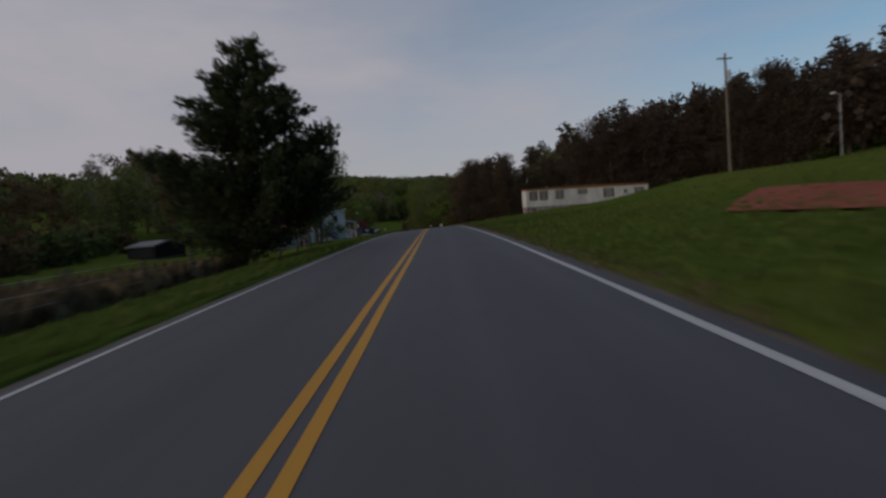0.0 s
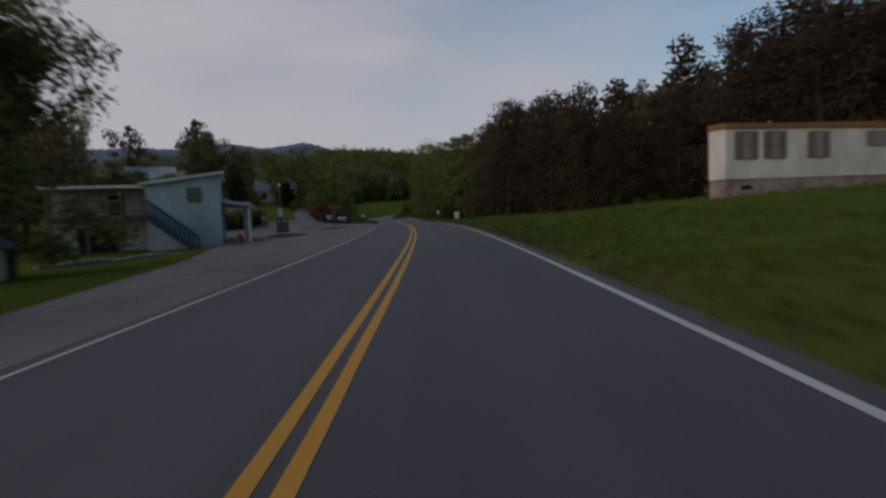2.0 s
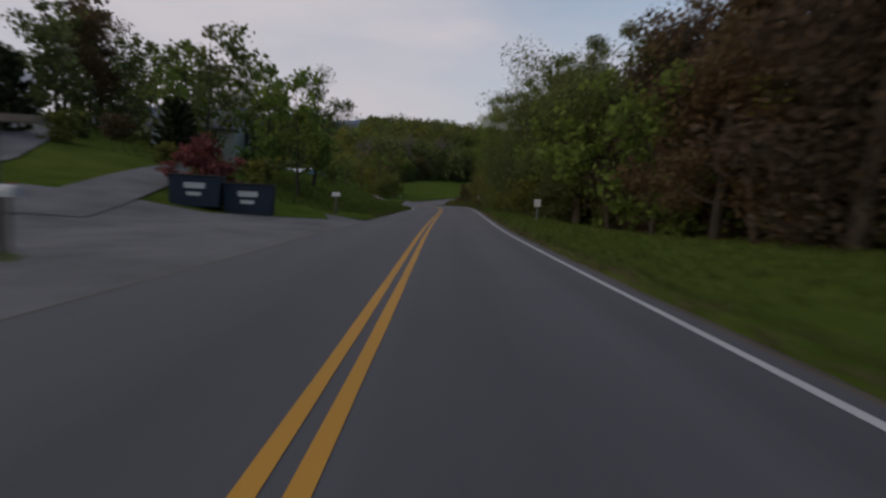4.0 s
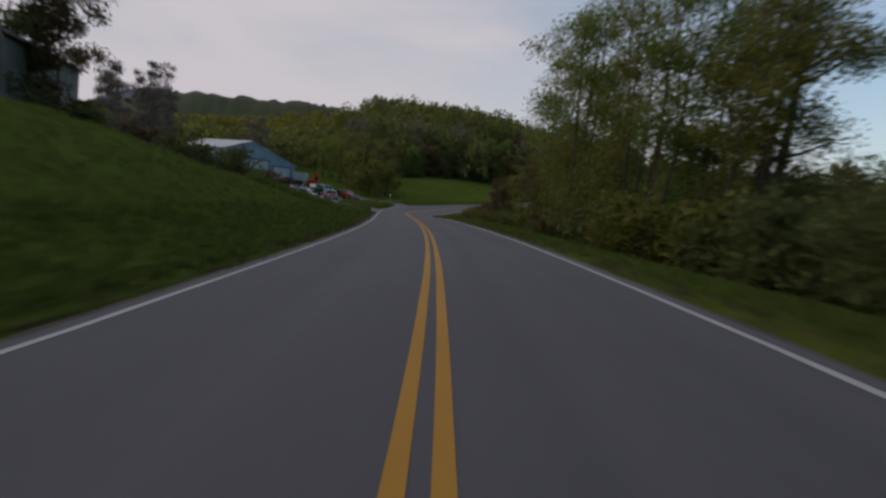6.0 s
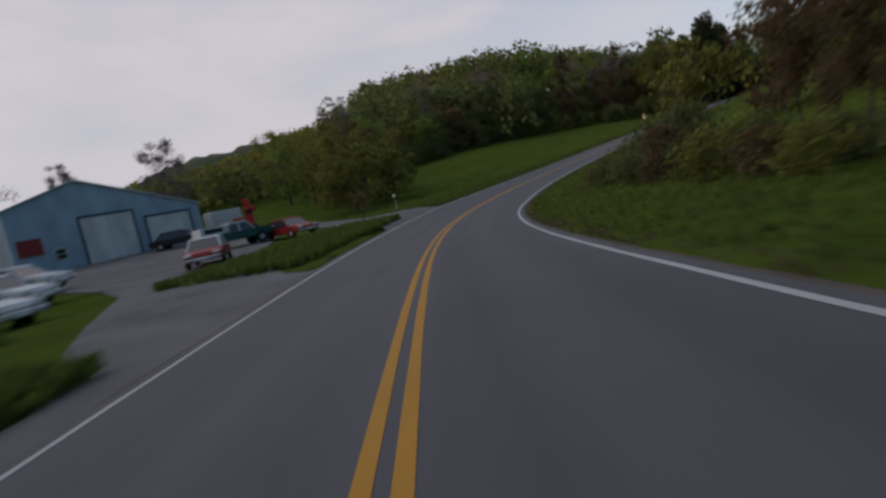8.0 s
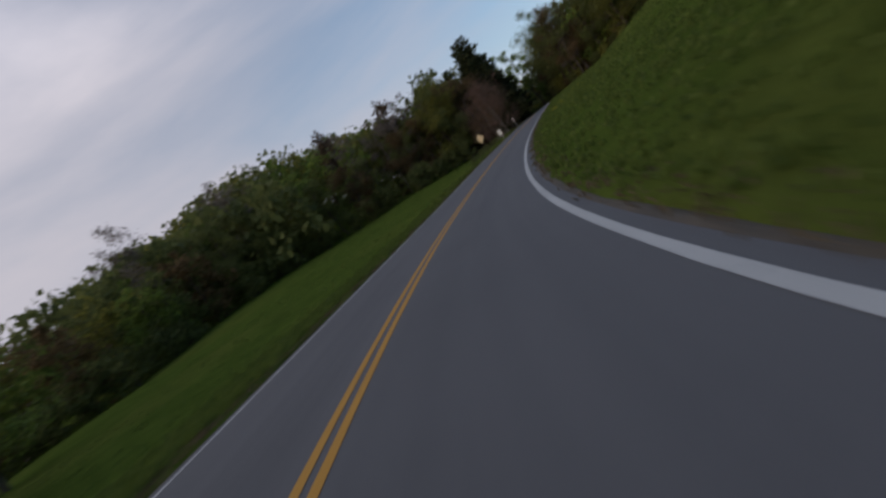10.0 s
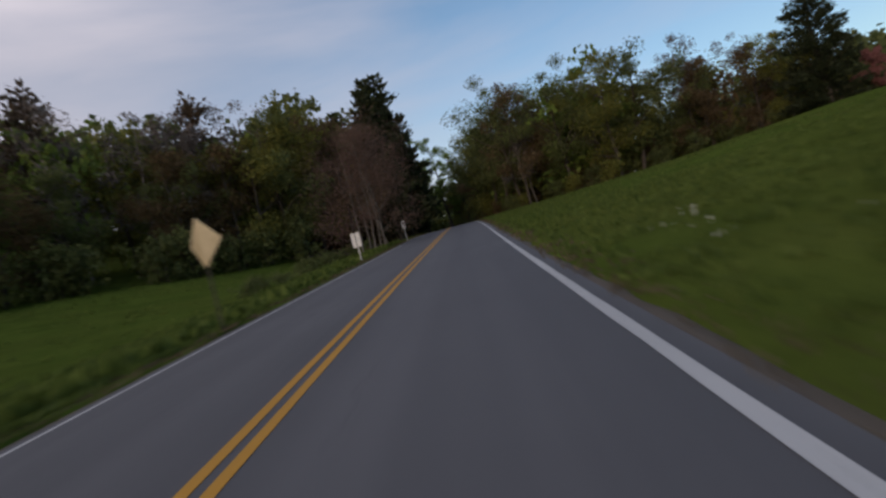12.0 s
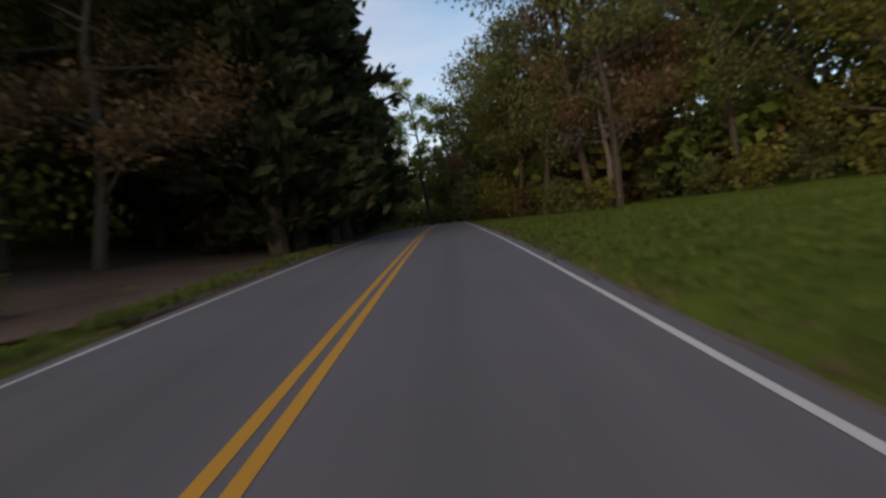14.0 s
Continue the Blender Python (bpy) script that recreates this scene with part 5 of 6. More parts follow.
def mobile_home():
    """A long single-wide on a stained skirting."""
    turn = math.degrees(math.atan2(4.3, 20.1))
    home = thing("mobile_home", "long white mobile home with a rusty roof edge on a hill", "mobile home", (17.15, 40.15, 2.5), turn)
    L, W, f, top = 20.6, 3.6, 0.80, 3.25

    def plan(grow):
        return [(0.42 - grow, -grow), (0.12 - grow, 0.8), (2.4 - grow, W + grow), (L + grow, W + grow), (L + grow, -grow)]

    part("wall", plan_solid(plan(0), f, top), SIDING, home, "white ribbed siding with stains")
    part("skirting", plan_solid(plan(-0.05), -1.2, f), SKIRT, home, "red-stained pale skirting")
    part("vent", boxes(((1.3, 0.03, 0.28), (1.9, 0.07, 0.48))), DARK, home)
    part("roof", plan_solid(plan(0.07), top - 0.06, top + 0.2), FASCIA, home, "rusty orange-brown metal roof edge")
    part("roof_cap", prism([(2.4, 0.0), (L, 0.0), (L, 0.06), (L / 2, 0.14), (2.4, 0.06)], 0.25, W - 0.2), FASCIA, home).location.z = top + 0.19
    for x0, x1, z0, z1, sh in ((1.32, 1.78, 1.78, 3.02, 1), (2.95, 3.42, 1.78, 3.02, 1), (5.5, 5.98, 1.78, 3.0, 1), (8.75, 10.2, 2.35, 2.98, 0), (13.3, 14.3, 1.66, 2.92, 1), (18.6, 19.4, 1.5, 2.8, 1)):
        w = window(home, x0, x1, z0, z1, 0.0, SHUTTER, blind=CURTAIN)
        if sh:
            for a in (x0 - 0.42, x1 + 0.08):
                bm = boxes(((a, -0.045, z0 - 0.05), (a + 0.34, 0.02, z1 + 0.05)))
                for k in range(9):
                    box(bm, (a + 0.04, -0.06, z0 + 0.03 + k * (z1 - z0) / 9), (a + 0.30, -0.04, z0 + 0.03 + (k + 0.55) * (z1 - z0) / 9))
                part("shutter", bm, SHUTTER, home)
    door = part("door", boxes(((16.2, -0.04, f + 0.02), (17.1, 0.02, 2.85)), bevel=0.01), WHITE, home, "white door with a small window")
    part("door_window", boxes(((16.5, -0.06, 2.1), (16.8, -0.03, 2.6))), GLASS, door)
    part("door_handle", rod(bmesh.new(), (16.97, -0.1, 1.75), (16.97, -0.04, 1.75), 0.03), STEEL, door)
    bm = bmesh.new()
    for x, h in ((4.6, 0.4), (12.3, 0.3)):
        rod(bm, (x, W * 0.5, top + 0.1), (x, W * 0.5, top + 0.2 + h), 0.06)
    part("roof_pipe", bm, STEEL, home)


def store():
    """A two-storey pale blue store with an outside stair, a wing and a porch."""
    b = thing("store_building", "pale blue two-storey store with outside stairs and a porch", "building", (-10.4, 49.5, 0.45), 21)
    main = prism([(-4.3, -0.6), (0, -0.6), (0, 4.82), (-4.3, 4.25)], 0, 8.0)
    part("wall", main, PALE_BLUE, b, "pale blue board wall")
    part("roof", prism([(-4.6, 4.21), (0.28, 4.86), (0.28, 5.02), (-4.6, 4.37)], -0.3, 8.3), WHITE, b, "white-edged sloping flat roof")
    part("chimney", boxes(((-2.6, 2.5, 4.3), (-2.2, 2.9, 5.3)), bevel=0.02), CONCRETE, b)
    window(b, -1.9, -1.25, 3.15, 3.95, 0.0, TRIM)
    for y in (2.0, 4.6):
        window(b, y, y + 0.6, 3.0, 4.0, 0.0, WHITE, 1)
    # wing with an open gallery
    part("wing_wall", boxes(((-9.6, 1.6, -0.8), (-4.3, 6.2, 4.05)), bevel=0.02), STUCCO, b, "grimy whitewashed wing")
    part("wing_roof", boxes(((-9.9, 0.0, 4.05), (-4.32, 6.5, 4.23)), bevel=0.03), WHITE, b)
    part("gallery_floor", boxes(((-9.7, 0.1, 2.3), (-4.32, 1.6, 2.45))), WOOD, b)
    for x in (-9.5, -7.6, -5.7, -3.5):
        part("post", boxes(((x - 0.07, 0.15, -0.7), (x + 0.07, 0.29, 4.05 if x < -4.6 else 2.3)), bevel=0.01), WOOD, b)
    rail = boxes(((-9.6, 0.14, 3.25), (-4.4, 0.22, 3.35)), ((-9.6, 0.14, 2.6), (-4.4, 0.22, 2.67)))
    for k in range(23):
        box(rail, (-9.5 + k * 0.22, 0.15, 2.65), (-9.45 + k * 0.22, 0.2, 3.28))
    part("railing", rail, WOOD, b)
    part("gallery_door", boxes(((-6.6, 1.55, 2.45), (-5.7, 1.62, 3.7))), DARK, b)
    window(b, -8.9, -8.1, 2.7, 3.5, 1.6, WHITE)
    part("cellar_door", boxes(((-8.4, 1.54, -0.3), (-6.2, 1.62, 1.7))), DARK, b)
    # stair down along the front
    stair = bmesh.new()
    for k in range(13):
        x = -4.3 + 0.215 * k
        box(stair, (x, -0.95, 2.36 - 0.185 * k), (x + 0.25, -0.05, 2.42 - 0.185 * k))
    steps = part("stair", stair, WOOD, b, "wooden outside stair")
    side = bmesh.new()
    for y in (-1.0, -0.08):
        rod(side, (-4.3, y, 2.28), (-1.45, y, -0.12), 0.12, 0.12, 4)
        rod(side, (-4.3, y, 3.3), (-1.45, y, 0.9), 0.045, 0.045, 6)
        for k in range(12):
            u = k / 11
            rod(side, (-4.3 + 2.85 * u, y, 2.28 - 2.4 * u), (-4.3 + 2.85 * u, y, 3.3 - 2.4 * u), 0.03, 0.03, 4)
    part("handrail", side, TRIM, steps)
    # porch on the road side
    part("rear_wall", boxes(((-4.3, 8.02, -0.6), (-0.02, 14.4, 3.4)), bevel=0.02), STUCCO, b, "whitewashed one-storey rear block")
    part("rear_roof", boxes(((-4.6, 8.04, 3.4), (0.2, 14.7, 3.56)), bevel=0.03), GREY_ROOF, b)
    part("porch_roof", prism([(0.02, 3.0), (1.9, 2.72), (1.9, 2.88), (0.02, 3.2)], 0.2, 14.6), BARN_ROOF, b, "low pale metal porch roof")
    part("porch_floor", boxes(((0.0, 0.2, -0.5), (1.8, 14.4, 0.3)), bevel=0.02), CONCRETE, b)
    part("shop_front", boxes(((-0.03, 0.3, 0.12), (0.03, 7.7, 2.6))), DARK, b)
    for y in (0.5, 5.0, 9.6, 14.2):
        part("porch_post", boxes(((1.62, y - 0.08, 0.3), (1.78, y + 0.08, 2.75)), bevel=0.02), WHITE, b)
    for y in (1.0, 3.6, 6.0, 9.4):
        window(b, y, y + 0.9, 0.7, 2.1, 0.03, WHITE, 1, False)
        part("shop_panel", boxes(((0.03, y + 1.1, 0.14), (0.06, y + 1.55, 2.2))), STUCCO, b)
    for y in (11.6, 13.2):
        d = part("shop_door", boxes(((0.0, y, 0.12), (0.06, y + 0.9, 2.2)), bevel=0.01), TRIM, b, "dark blue shop door")
        part("door_handle", rod(bmesh.new(), (0.06, y + 0.8, 1.1), (0.13, y + 0.8, 1.1), 0.025), STEEL, d)


def gabled(name, label, place, turn, L, W, eave, peak, wall, roof, over=0.3, depth=-1.0):
    """A gabled house with its ridge along x; its front faces -y. Returns it for doors and windows."""
    h = thing(name, label, "house", place, turn)
    end = prism([(0, depth), (W, depth), (W, eave), (W / 2, peak), (0, eave)], 0, L)
    end.transform(Matrix(((0, 1, 0, 0), (1, 0, 0, 0), (0, 0, 1, 0), (0, 0, 0, 1))))
    bmesh.ops.recalc_face_normals(end, faces=end.faces)
    part("wall", end, wall, h)
    k = (peak - eave) / (W / 2)
    for side in (0, 1):
        slab = prism([(-over, eave - over * k + 0.02), (W / 2, peak + 0.02), (W / 2, peak + 0.18), (-over, eave - over * k + 0.18)], -over, L + over)
        slab.transform(Matrix(((0, 1, 0, 0), (1, 0, 0, 0), (0, 0, 1, 0), (0, 0, 0, 1))))
        if side:
            slab.transform(Matrix.Translation((0, W, 0)) @ Matrix.Diagonal((1, -1, 1, 1)))
        bmesh.ops.recalc_face_normals(slab, faces=slab.faces)
        part("roof", slab, roof, h)
    return h


def garage():
    g = gabled("garage", "low whitewashed garage with a dull red roof under the tree", (-13.0, 18.0, -0.6), 69, 6.6, 4.0, 2.45, 3.5, STUCCO, RED_ROOF)
    part("door", boxes(((5.2, -0.05, 0.2), (6.1, 0.03, 2.2)), bevel=0.01), PALE_BLUE, g, "pale blue side door")
    window(g, 2.0, 2.9, 1.1, 1.9, 0.0, WHITE)
    s = gabled("shed", "small grey-white shed beside the garage", (-12.8, 30.5, -0.4), 75, 3.2, 3.0, 2.1, 2.7, STUCCO, GREY_ROOF)
    part("door", boxes(((0.9, -0.05, 0.1), (2.0, 0.03, 1.9)), bevel=0.01), CONCRETE, s)
    wall = thing("retaining_wall", "low rough concrete wall below the store", "wall", (-14.0, 38.0, -0.4), 62)
    for k in range(7):
        part("block", boxes(((k * 1.05, 0, -0.3), (k * 1.05 + 1.02, 0.35, 1.0 + 0.05 * (k % 3))), bevel=0.03), CONCRETE, wall)


def barn():
    """The blue sheet-metal workshop with two big doors."""
    u = Vector((9.35, 16.5, 0)).normalized()
    turn = math.degrees(math.atan2(u.y, u.x))
    b = thing("workshop_barn", "pale blue metal workshop with two white garage doors", "barn", (-56.4, 208.0, 1.55), turn)
    W, D, eave, peak = 18.6, 15.0, 3.55, 6.75
    k = (peak - eave) / (W / 2)
    cut = 4.2
    part("wall", prism([(cut, -0.8), (W, -0.8), (W, eave), (W * 0.5, peak), (cut, eave + cut * k)], 0, D), BARN_BLUE, b)
    for side in (0, 1):
        e = -0.25 if side else cut - 0.25
        slab = prism([(e, eave + e * k + 0.02), (W / 2, peak + 0.02), (W / 2, peak + 0.14), (e, eave + e * k + 0.14)], -0.2, D + 0.2)
        if side:
            slab.transform(Matrix.Translation((W, 0, 0)) @ Matrix.Diagonal((-1, 1, 1, 1)))
            bmesh.ops.recalc_face_normals(slab, faces=slab.faces)
        part("roof", slab, BARN_ROOF, b, "pale weathered metal roof")
    for x0, x1, z1 in ((9.0, 12.9, 3.75), (13.9, 17.6, 3.0)):
        d = part("garage_door", boxes(((x0, -0.02, 0.0), (x1, 0.06, z1))), WHITE_DOOR, b)
        for j in range(5):
            part("panel", boxes(((x0 + 0.03, -0.05, 0.03 + j * z1 / 5), (x1 - 0.03, -0.02, (j + 1) * z1 / 5 - 0.03)), bevel=0.008), WHITE_DOOR, d)
        part("door_frame", boxes(((x0 - 0.16, -0.08, 0), (x0, 0.05, z1 + 0.2)), ((x1, -0.08, 0), (x1 + 0.16, 0.05, z1 + 0.2)), ((x0, -0.08, z1), (x1, 0.05, z1 + 0.2))), TRIM, d)
    part("red_board", boxes(((4.6, -0.08, 1.5), (6.2, -0.02, 2.8)), bevel=0.01), RED_SIGN, b, "dull red board on the wall")
    window(b, 6.9, 7.6, 0.9, 1.7, 0.0, WHITE)


def hill_buildings():
    h = thing("carport_barn", "grey hilltop barn with an open carport bay", "barn", (-54.2, 150.6, 6.9), 22)
    part("wall", prism([(0, -2.0), (17, -2.0), (17, 2.5), (8.5, 5.9), (0, 2.5)], 0, 12), CONCRETE, h)
    for sgn in (0, 1):
        slab = prism([(-0.5, 2.32), (8.5, 5.92), (8.5, 6.1), (-0.5, 2.5)], -0.5, 12.5)
        if sgn:
            slab.transform(Matrix.Translation((17, 0, 0)) @ Matrix.Diagonal((-1, 1, 1, 1)))
            bmesh.ops.recalc_face_normals(slab, faces=slab.faces)
        part("roof", slab, GREY_ROOF, h)
    # dark slab on the solid wall stands in for the bay's shade
    part("opening", boxes(((11.2, -0.06, -0.6), (16.6, 0.04, 2.4))), DARK, h, "dark slab for the shade in the carport bay")
    for x in (11.1, 13.9, 16.7):
        part("post", boxes(((x - 0.1, -0.12, -1.2), (x + 0.1, 0.0, 2.0))), WOOD, h)
    window(h, 5.0, 6.2, 0.4, 1.5, 0.0, WHITE)
    h3 = gabled("farm_house", "white house with a broad grey roof above the lot", (-53.0, 113.6, gz(-50, 115) - 0.7), 33, 8.4, 6.4, 2.0, 4.8, STUCCO, BARN_ROOF)
    for x in (0.8, 3.4, 6.9):
        window(h3, x, x + 1.1, 0.9, 2.0, 0.0, TRIM)
    part("door", boxes(((5.3, -0.05, 0.0), (6.2, 0.03, 2.05)), bevel=0.01), DARK, h3)
    part("shrub_bed", boxes(((0.3, -0.9, -0.6), (8.0, -0.3, 0.5)), bevel=0.2), CEDAR_LEAF, h3)
    h4 = gabled("cottage", "small pale gabled cottage behind evergreens", (-29.5, 113.0, gz(-26, 113) + 0.1), 12, 7.0, 6.0, 2.3, 4.4, STUCCO, GREY_ROOF)
    window(h4, 1.0, 1.9, 0.9, 1.9, 0.0, WHITE)
    window(h4, 4.6, 5.5, 0.9, 1.9, 0.0, WHITE)
    h5 = gabled("hilltop_house", "low hilltop house with a grey roof", at_ground(86, 288, -0.6), 150, 11, 7, 2.5, 4.6, CONCRETE, GREY_ROOF)
    window(h5, 2, 3.2, 0.9, 2.0, 0.0, WHITE)
    sh = gabled("field_shed", "small field shed with a pale metal roof edge", (-28.0, 17.6, gz(-25.5, 16)), -38, 6.0, 3.0, 1.15, 1.6, END_BROWN, GREY_ROOF, 0.15)
    part("roof_edge", prism([(-0.05, 1.05), (1.5, 1.55), (3.05, 1.05), (3.05, 1.17), (1.5, 1.70), (-0.05, 1.17)], -0.22, -0.16), BARN_ROOF, sh, "pale metal gable edge").rotation_euler.z = radians(90)
    # shade of the open front, put on as a dark slab
    part("opening", boxes(((0.5, -0.05, 0.1), (5.5, 0.05, 1.0))), DARK, sh)


mobile_home()
store()
garage()
barn()
hill_buildings()


# vehicles
def car(name, label, place, turn, coat, kind="sedan", tilt=0.0, top=None, bare=False):
    """A parked car, nose to +x: body, cabin, glass, lamps, wheels."""
    c = thing(name, label, "car" if kind != "pickup" else "pickup truck", place, turn)
    c.matrix_basis = pose(*place, 0, tilt, turn)
    side = {"sedan": [(-2.2, 0.32), (2.15, 0.3), (2.25, 0.52), (2.12, 0.70), (0.95, 0.86), (-1.45, 0.92), (-2.2, 0.86), (-2.28, 0.6)],
            "wagon": [(-2.2, 0.32), (2.15, 0.3), (2.25, 0.52), (2.12, 0.72), (0.95, 0.88), (-2.2, 0.92), (-2.28, 0.6)],
            "pickup": [(-2.6, 0.5), (2.3, 0.48), (2.42, 0.75), (2.3, 0.98), (1.0, 1.1), (-2.62, 1.1)]}[kind]
    body = prism(side, -0.86, 0.86)
    bmesh.ops.bevel(body, geom=body.edges[:], offset=0.07, segments=2, affect="EDGES")
    bd = part("body", body, coat, c)
    z0 = 1.06 if kind == "pickup" else 0.86
    z1 = z0 + (0.62 if kind == "pickup" else 0.54)
    b0, b1, t0, t1 = {"sedan": (-1.75, 1.05, -1.15, 0.35), "wagon": (-2.18, 1.05, -1.95, 0.35), "pickup": (-0.75, 1.05, -0.6, 0.5)}[kind]

    def cabin(name_, lo, hi, grow, mat, owner):
        bm = bmesh.new()
        q = []
        for f in (lo, hi):
            x0, x1, w = b0 + (t0 - b0) * f - grow, b1 + (t1 - b1) * f + grow, 0.80 - 0.17 * f + grow
            z = z0 + (z1 - z0) * f
            q.append([bm.verts.new(v) for v in ((x0, -w, z), (x1, -w, z), (x1, w, z), (x0, w, z))])
        bm.faces.new(q[0][::-1])
        bm.faces.new(q[1])
        for k in range(4):
            bm.faces.new((q[0][k - 1], q[0][k], q[1][k], q[1][k - 1]))
        return part(name_, bm, mat, owner)

    cabin("cabin_glass", -0.05, 0.86, 0.0, GLASS, c)
    cabin("cabin_roof", 0.84, 1.02, 0.03, top or coat, c)
    xm = (b0 + b1) / 2 - 0.15
    for lo_, hi_ in ((b0, t0), (b1, t1), (xm, xm)):
        for sy in (-1, 1):
            part("pillar", rod(bmesh.new(), (lo_, sy * 0.80, z0 - 0.03), (hi_, sy * 0.64, z1), 0.045, 0.04, 6), top or coat, c)
    wz = 0.36 if kind == "pickup" else 0.31
    for sx in (1.38, -1.38 if kind != "pickup" else -1.6):
        for sy in (-0.80, 0.80):
            # dark disc drawn for the shade inside the arch
            bm = bmesh.new()
            bmesh.ops.create_cone(bm, cap_ends=True, segments=20, radius1=wz + 0.05, radius2=wz + 0.05, depth=0.14, matrix=Matrix.Translation((sx, sy * 1.005, wz)) @ Matrix.Rotation(radians(90), 4, "X"))
            part("wheel_arch", bm, DARK, c)
            bm = bmesh.new()
            bmesh.ops.create_cone(bm, cap_ends=True, segments=20, radius1=wz, radius2=wz, depth=0.2, matrix=Matrix.Translation((sx, sy * 1.03, wz)) @ Matrix.Rotation(radians(90), 4, "X"))
            bmesh.ops.bevel(bm, geom=[e for e in bm.edges if len(e.link_faces) == 2 and e.calc_face_angle(0) > 1], offset=0.03, segments=2, affect="EDGES")
            wheel = part("wheel", bm, TYRE, c)
            part("rim", rod(bmesh.new(), (sx, sy * 1.03 - math.copysign(0.02, sy), wz), (sx, sy * 1.03 + math.copysign(0.105, sy), wz), wz * 0.6, wz * 0.5, 14), STEEL, wheel)
    nose, tail = side[2][0], side[-1][0]
    zl = side[2][1] + 0.06
    for sy in (-0.62, 0.62):
        part("headlight", boxes(((nose - 0.08, sy - 0.16, zl), (nose + 0.01, sy + 0.16, zl + 0.13)), bevel=0.02), GLASS if bare else LAMP_HEAD, c)
        part("tail_light", boxes(((tail - 0.02, sy - 0.16, zl + 0.02), (tail + 0.06, sy + 0.16, zl + 0.16)), bevel=0.02), RED_SIGN, c)
    for x0 in (nose - 0.06, tail - 0.07):
        part("bumper", boxes(((x0, -0.82, zl - 0.24), (x0 + 0.13, 0.82, zl - 0.08)), bevel=0.03), STEEL, c)
    part("number_plate", boxes(((nose + 0.07, -0.2, zl - 0.22), (nose + 0.085, 0.2, zl - 0.1))), WHITE, c)
    if kind == "pickup":
        part("bed_cap", prism([(-2.58, 1.1), (-0.82, 1.1), (-0.86, 1.62), (-2.5, 1.62)], -0.8, 0.8), WHITE_PAINT, c, "white camper cap over the bed")
        for sy in (-0.81, 0.79):
            part("cap_window", boxes(((-2.3, sy, 1.22), (-1.1, sy + 0.02, 1.5))), GLASS, c)
    return c


def yard_z(x, y, up=0.04):
    return (x, y, gz(x, y) + up)


car("parked_car", "old dark red sedan with a crumpled nose in the gravel yard", yard_z(-32.6, 203.4), -62, RED_PAINT, "sedan", top=WHITE_PAINT)
car("parked_car", "red hatchback parked among weeds beside the trees", yard_z(-33.6, 214.3), -30, RED_PAINT, "sedan")
car("pickup_truck", "green pickup with a white camper cap in the yard", yard_z(-36.6, 212.4), 55, GREEN_PAINT, "pickup", top=WHITE_PAINT)
car("parked_car", "white old coupe without a front wheel arch on the grass", yard_z(-31.4, 190.4, -0.12), 2, WHITE_PAINT, "sedan")
car("parked_car", "pale blue-white wagon rusting behind the coupe", yard_z(-35.4, 194.6, -0.1), 5, WHITE_PAINT, "wagon")
car("parked_car", "black low sedan parked before the garage door", yard_z(-45.5, 218.5), 20, BLACK_PAINT, "sedan")
car("parked_car", "white car wreck in the bushes by the barn", yard_z(-40.0, 199.5, 0.0), 10, WHITE_PAINT, "wagon")


def digger():
    """A red machine with a raised boom, standing in the yard."""
    d = thing("red_digger", "red-orange digger with a raised boom in the yard", "machine", yard_z(-44.5, 227), 30)
    d.scale = (0.68, 0.68, 0.68)
    part("tracks", boxes(((-1.4, -1.1, 0), (1.4, -0.6, 0.7)), ((-1.4, 0.6, 0), (1.4, 1.1, 0.7)), bevel=0.15), DARK, d)
    part("house", boxes(((-1.7, -1.15, 0.7), (1.1, 1.15, 2.0)), bevel=0.08), ORANGE, d)
    cab = part("cab", boxes(((0.0, -1.1, 2.0), (1.05, 0.1, 3.1)), bevel=0.05), ORANGE, d)
    part("cab_glass", boxes(((0.2, -1.12, 2.25), (1.07, 0.0, 2.9))), GLASS, cab)
    boom = rod(bmesh.new(), (0.8, 0.3, 1.5), (0.2, 0.3, 4.6), 0.30, 0.22, 4)
    rod(boom, (0.2, 0.3, 4.6), (1.2, 0.3, 3.3), 0.2, 0.16, 4)
    part("boom", boom, ORANGE, d)
    part("bucket", boxes(((0.9, -0.2, 2.5), (1.6, 0.8, 3.3)), bevel=0.06), ORANGE, d)
    t = thing("trailer_body", "white box trailer behind the parked cars", "trailer", yard_z(-48.5, 229.5), 60)
    part("box", boxes(((-1.6, -0.9, 0.6), (1.6, 0.9, 2.2)), bevel=0.04), WHITE, t)
    part("wheel", rod(bmesh.new(), (0, -0.95, 0.32), (0, 0.95, 0.32), 0.32, 0.32, 16), TYRE, t)


digger()


# signs, posts and poles
def post_in(parent, height, mat, r=0.03, below=0.4):
    part("post", rod(bmesh.new(), (0, 0, -below), (0, 0, height), r, r * 0.95, 8), mat, parent)


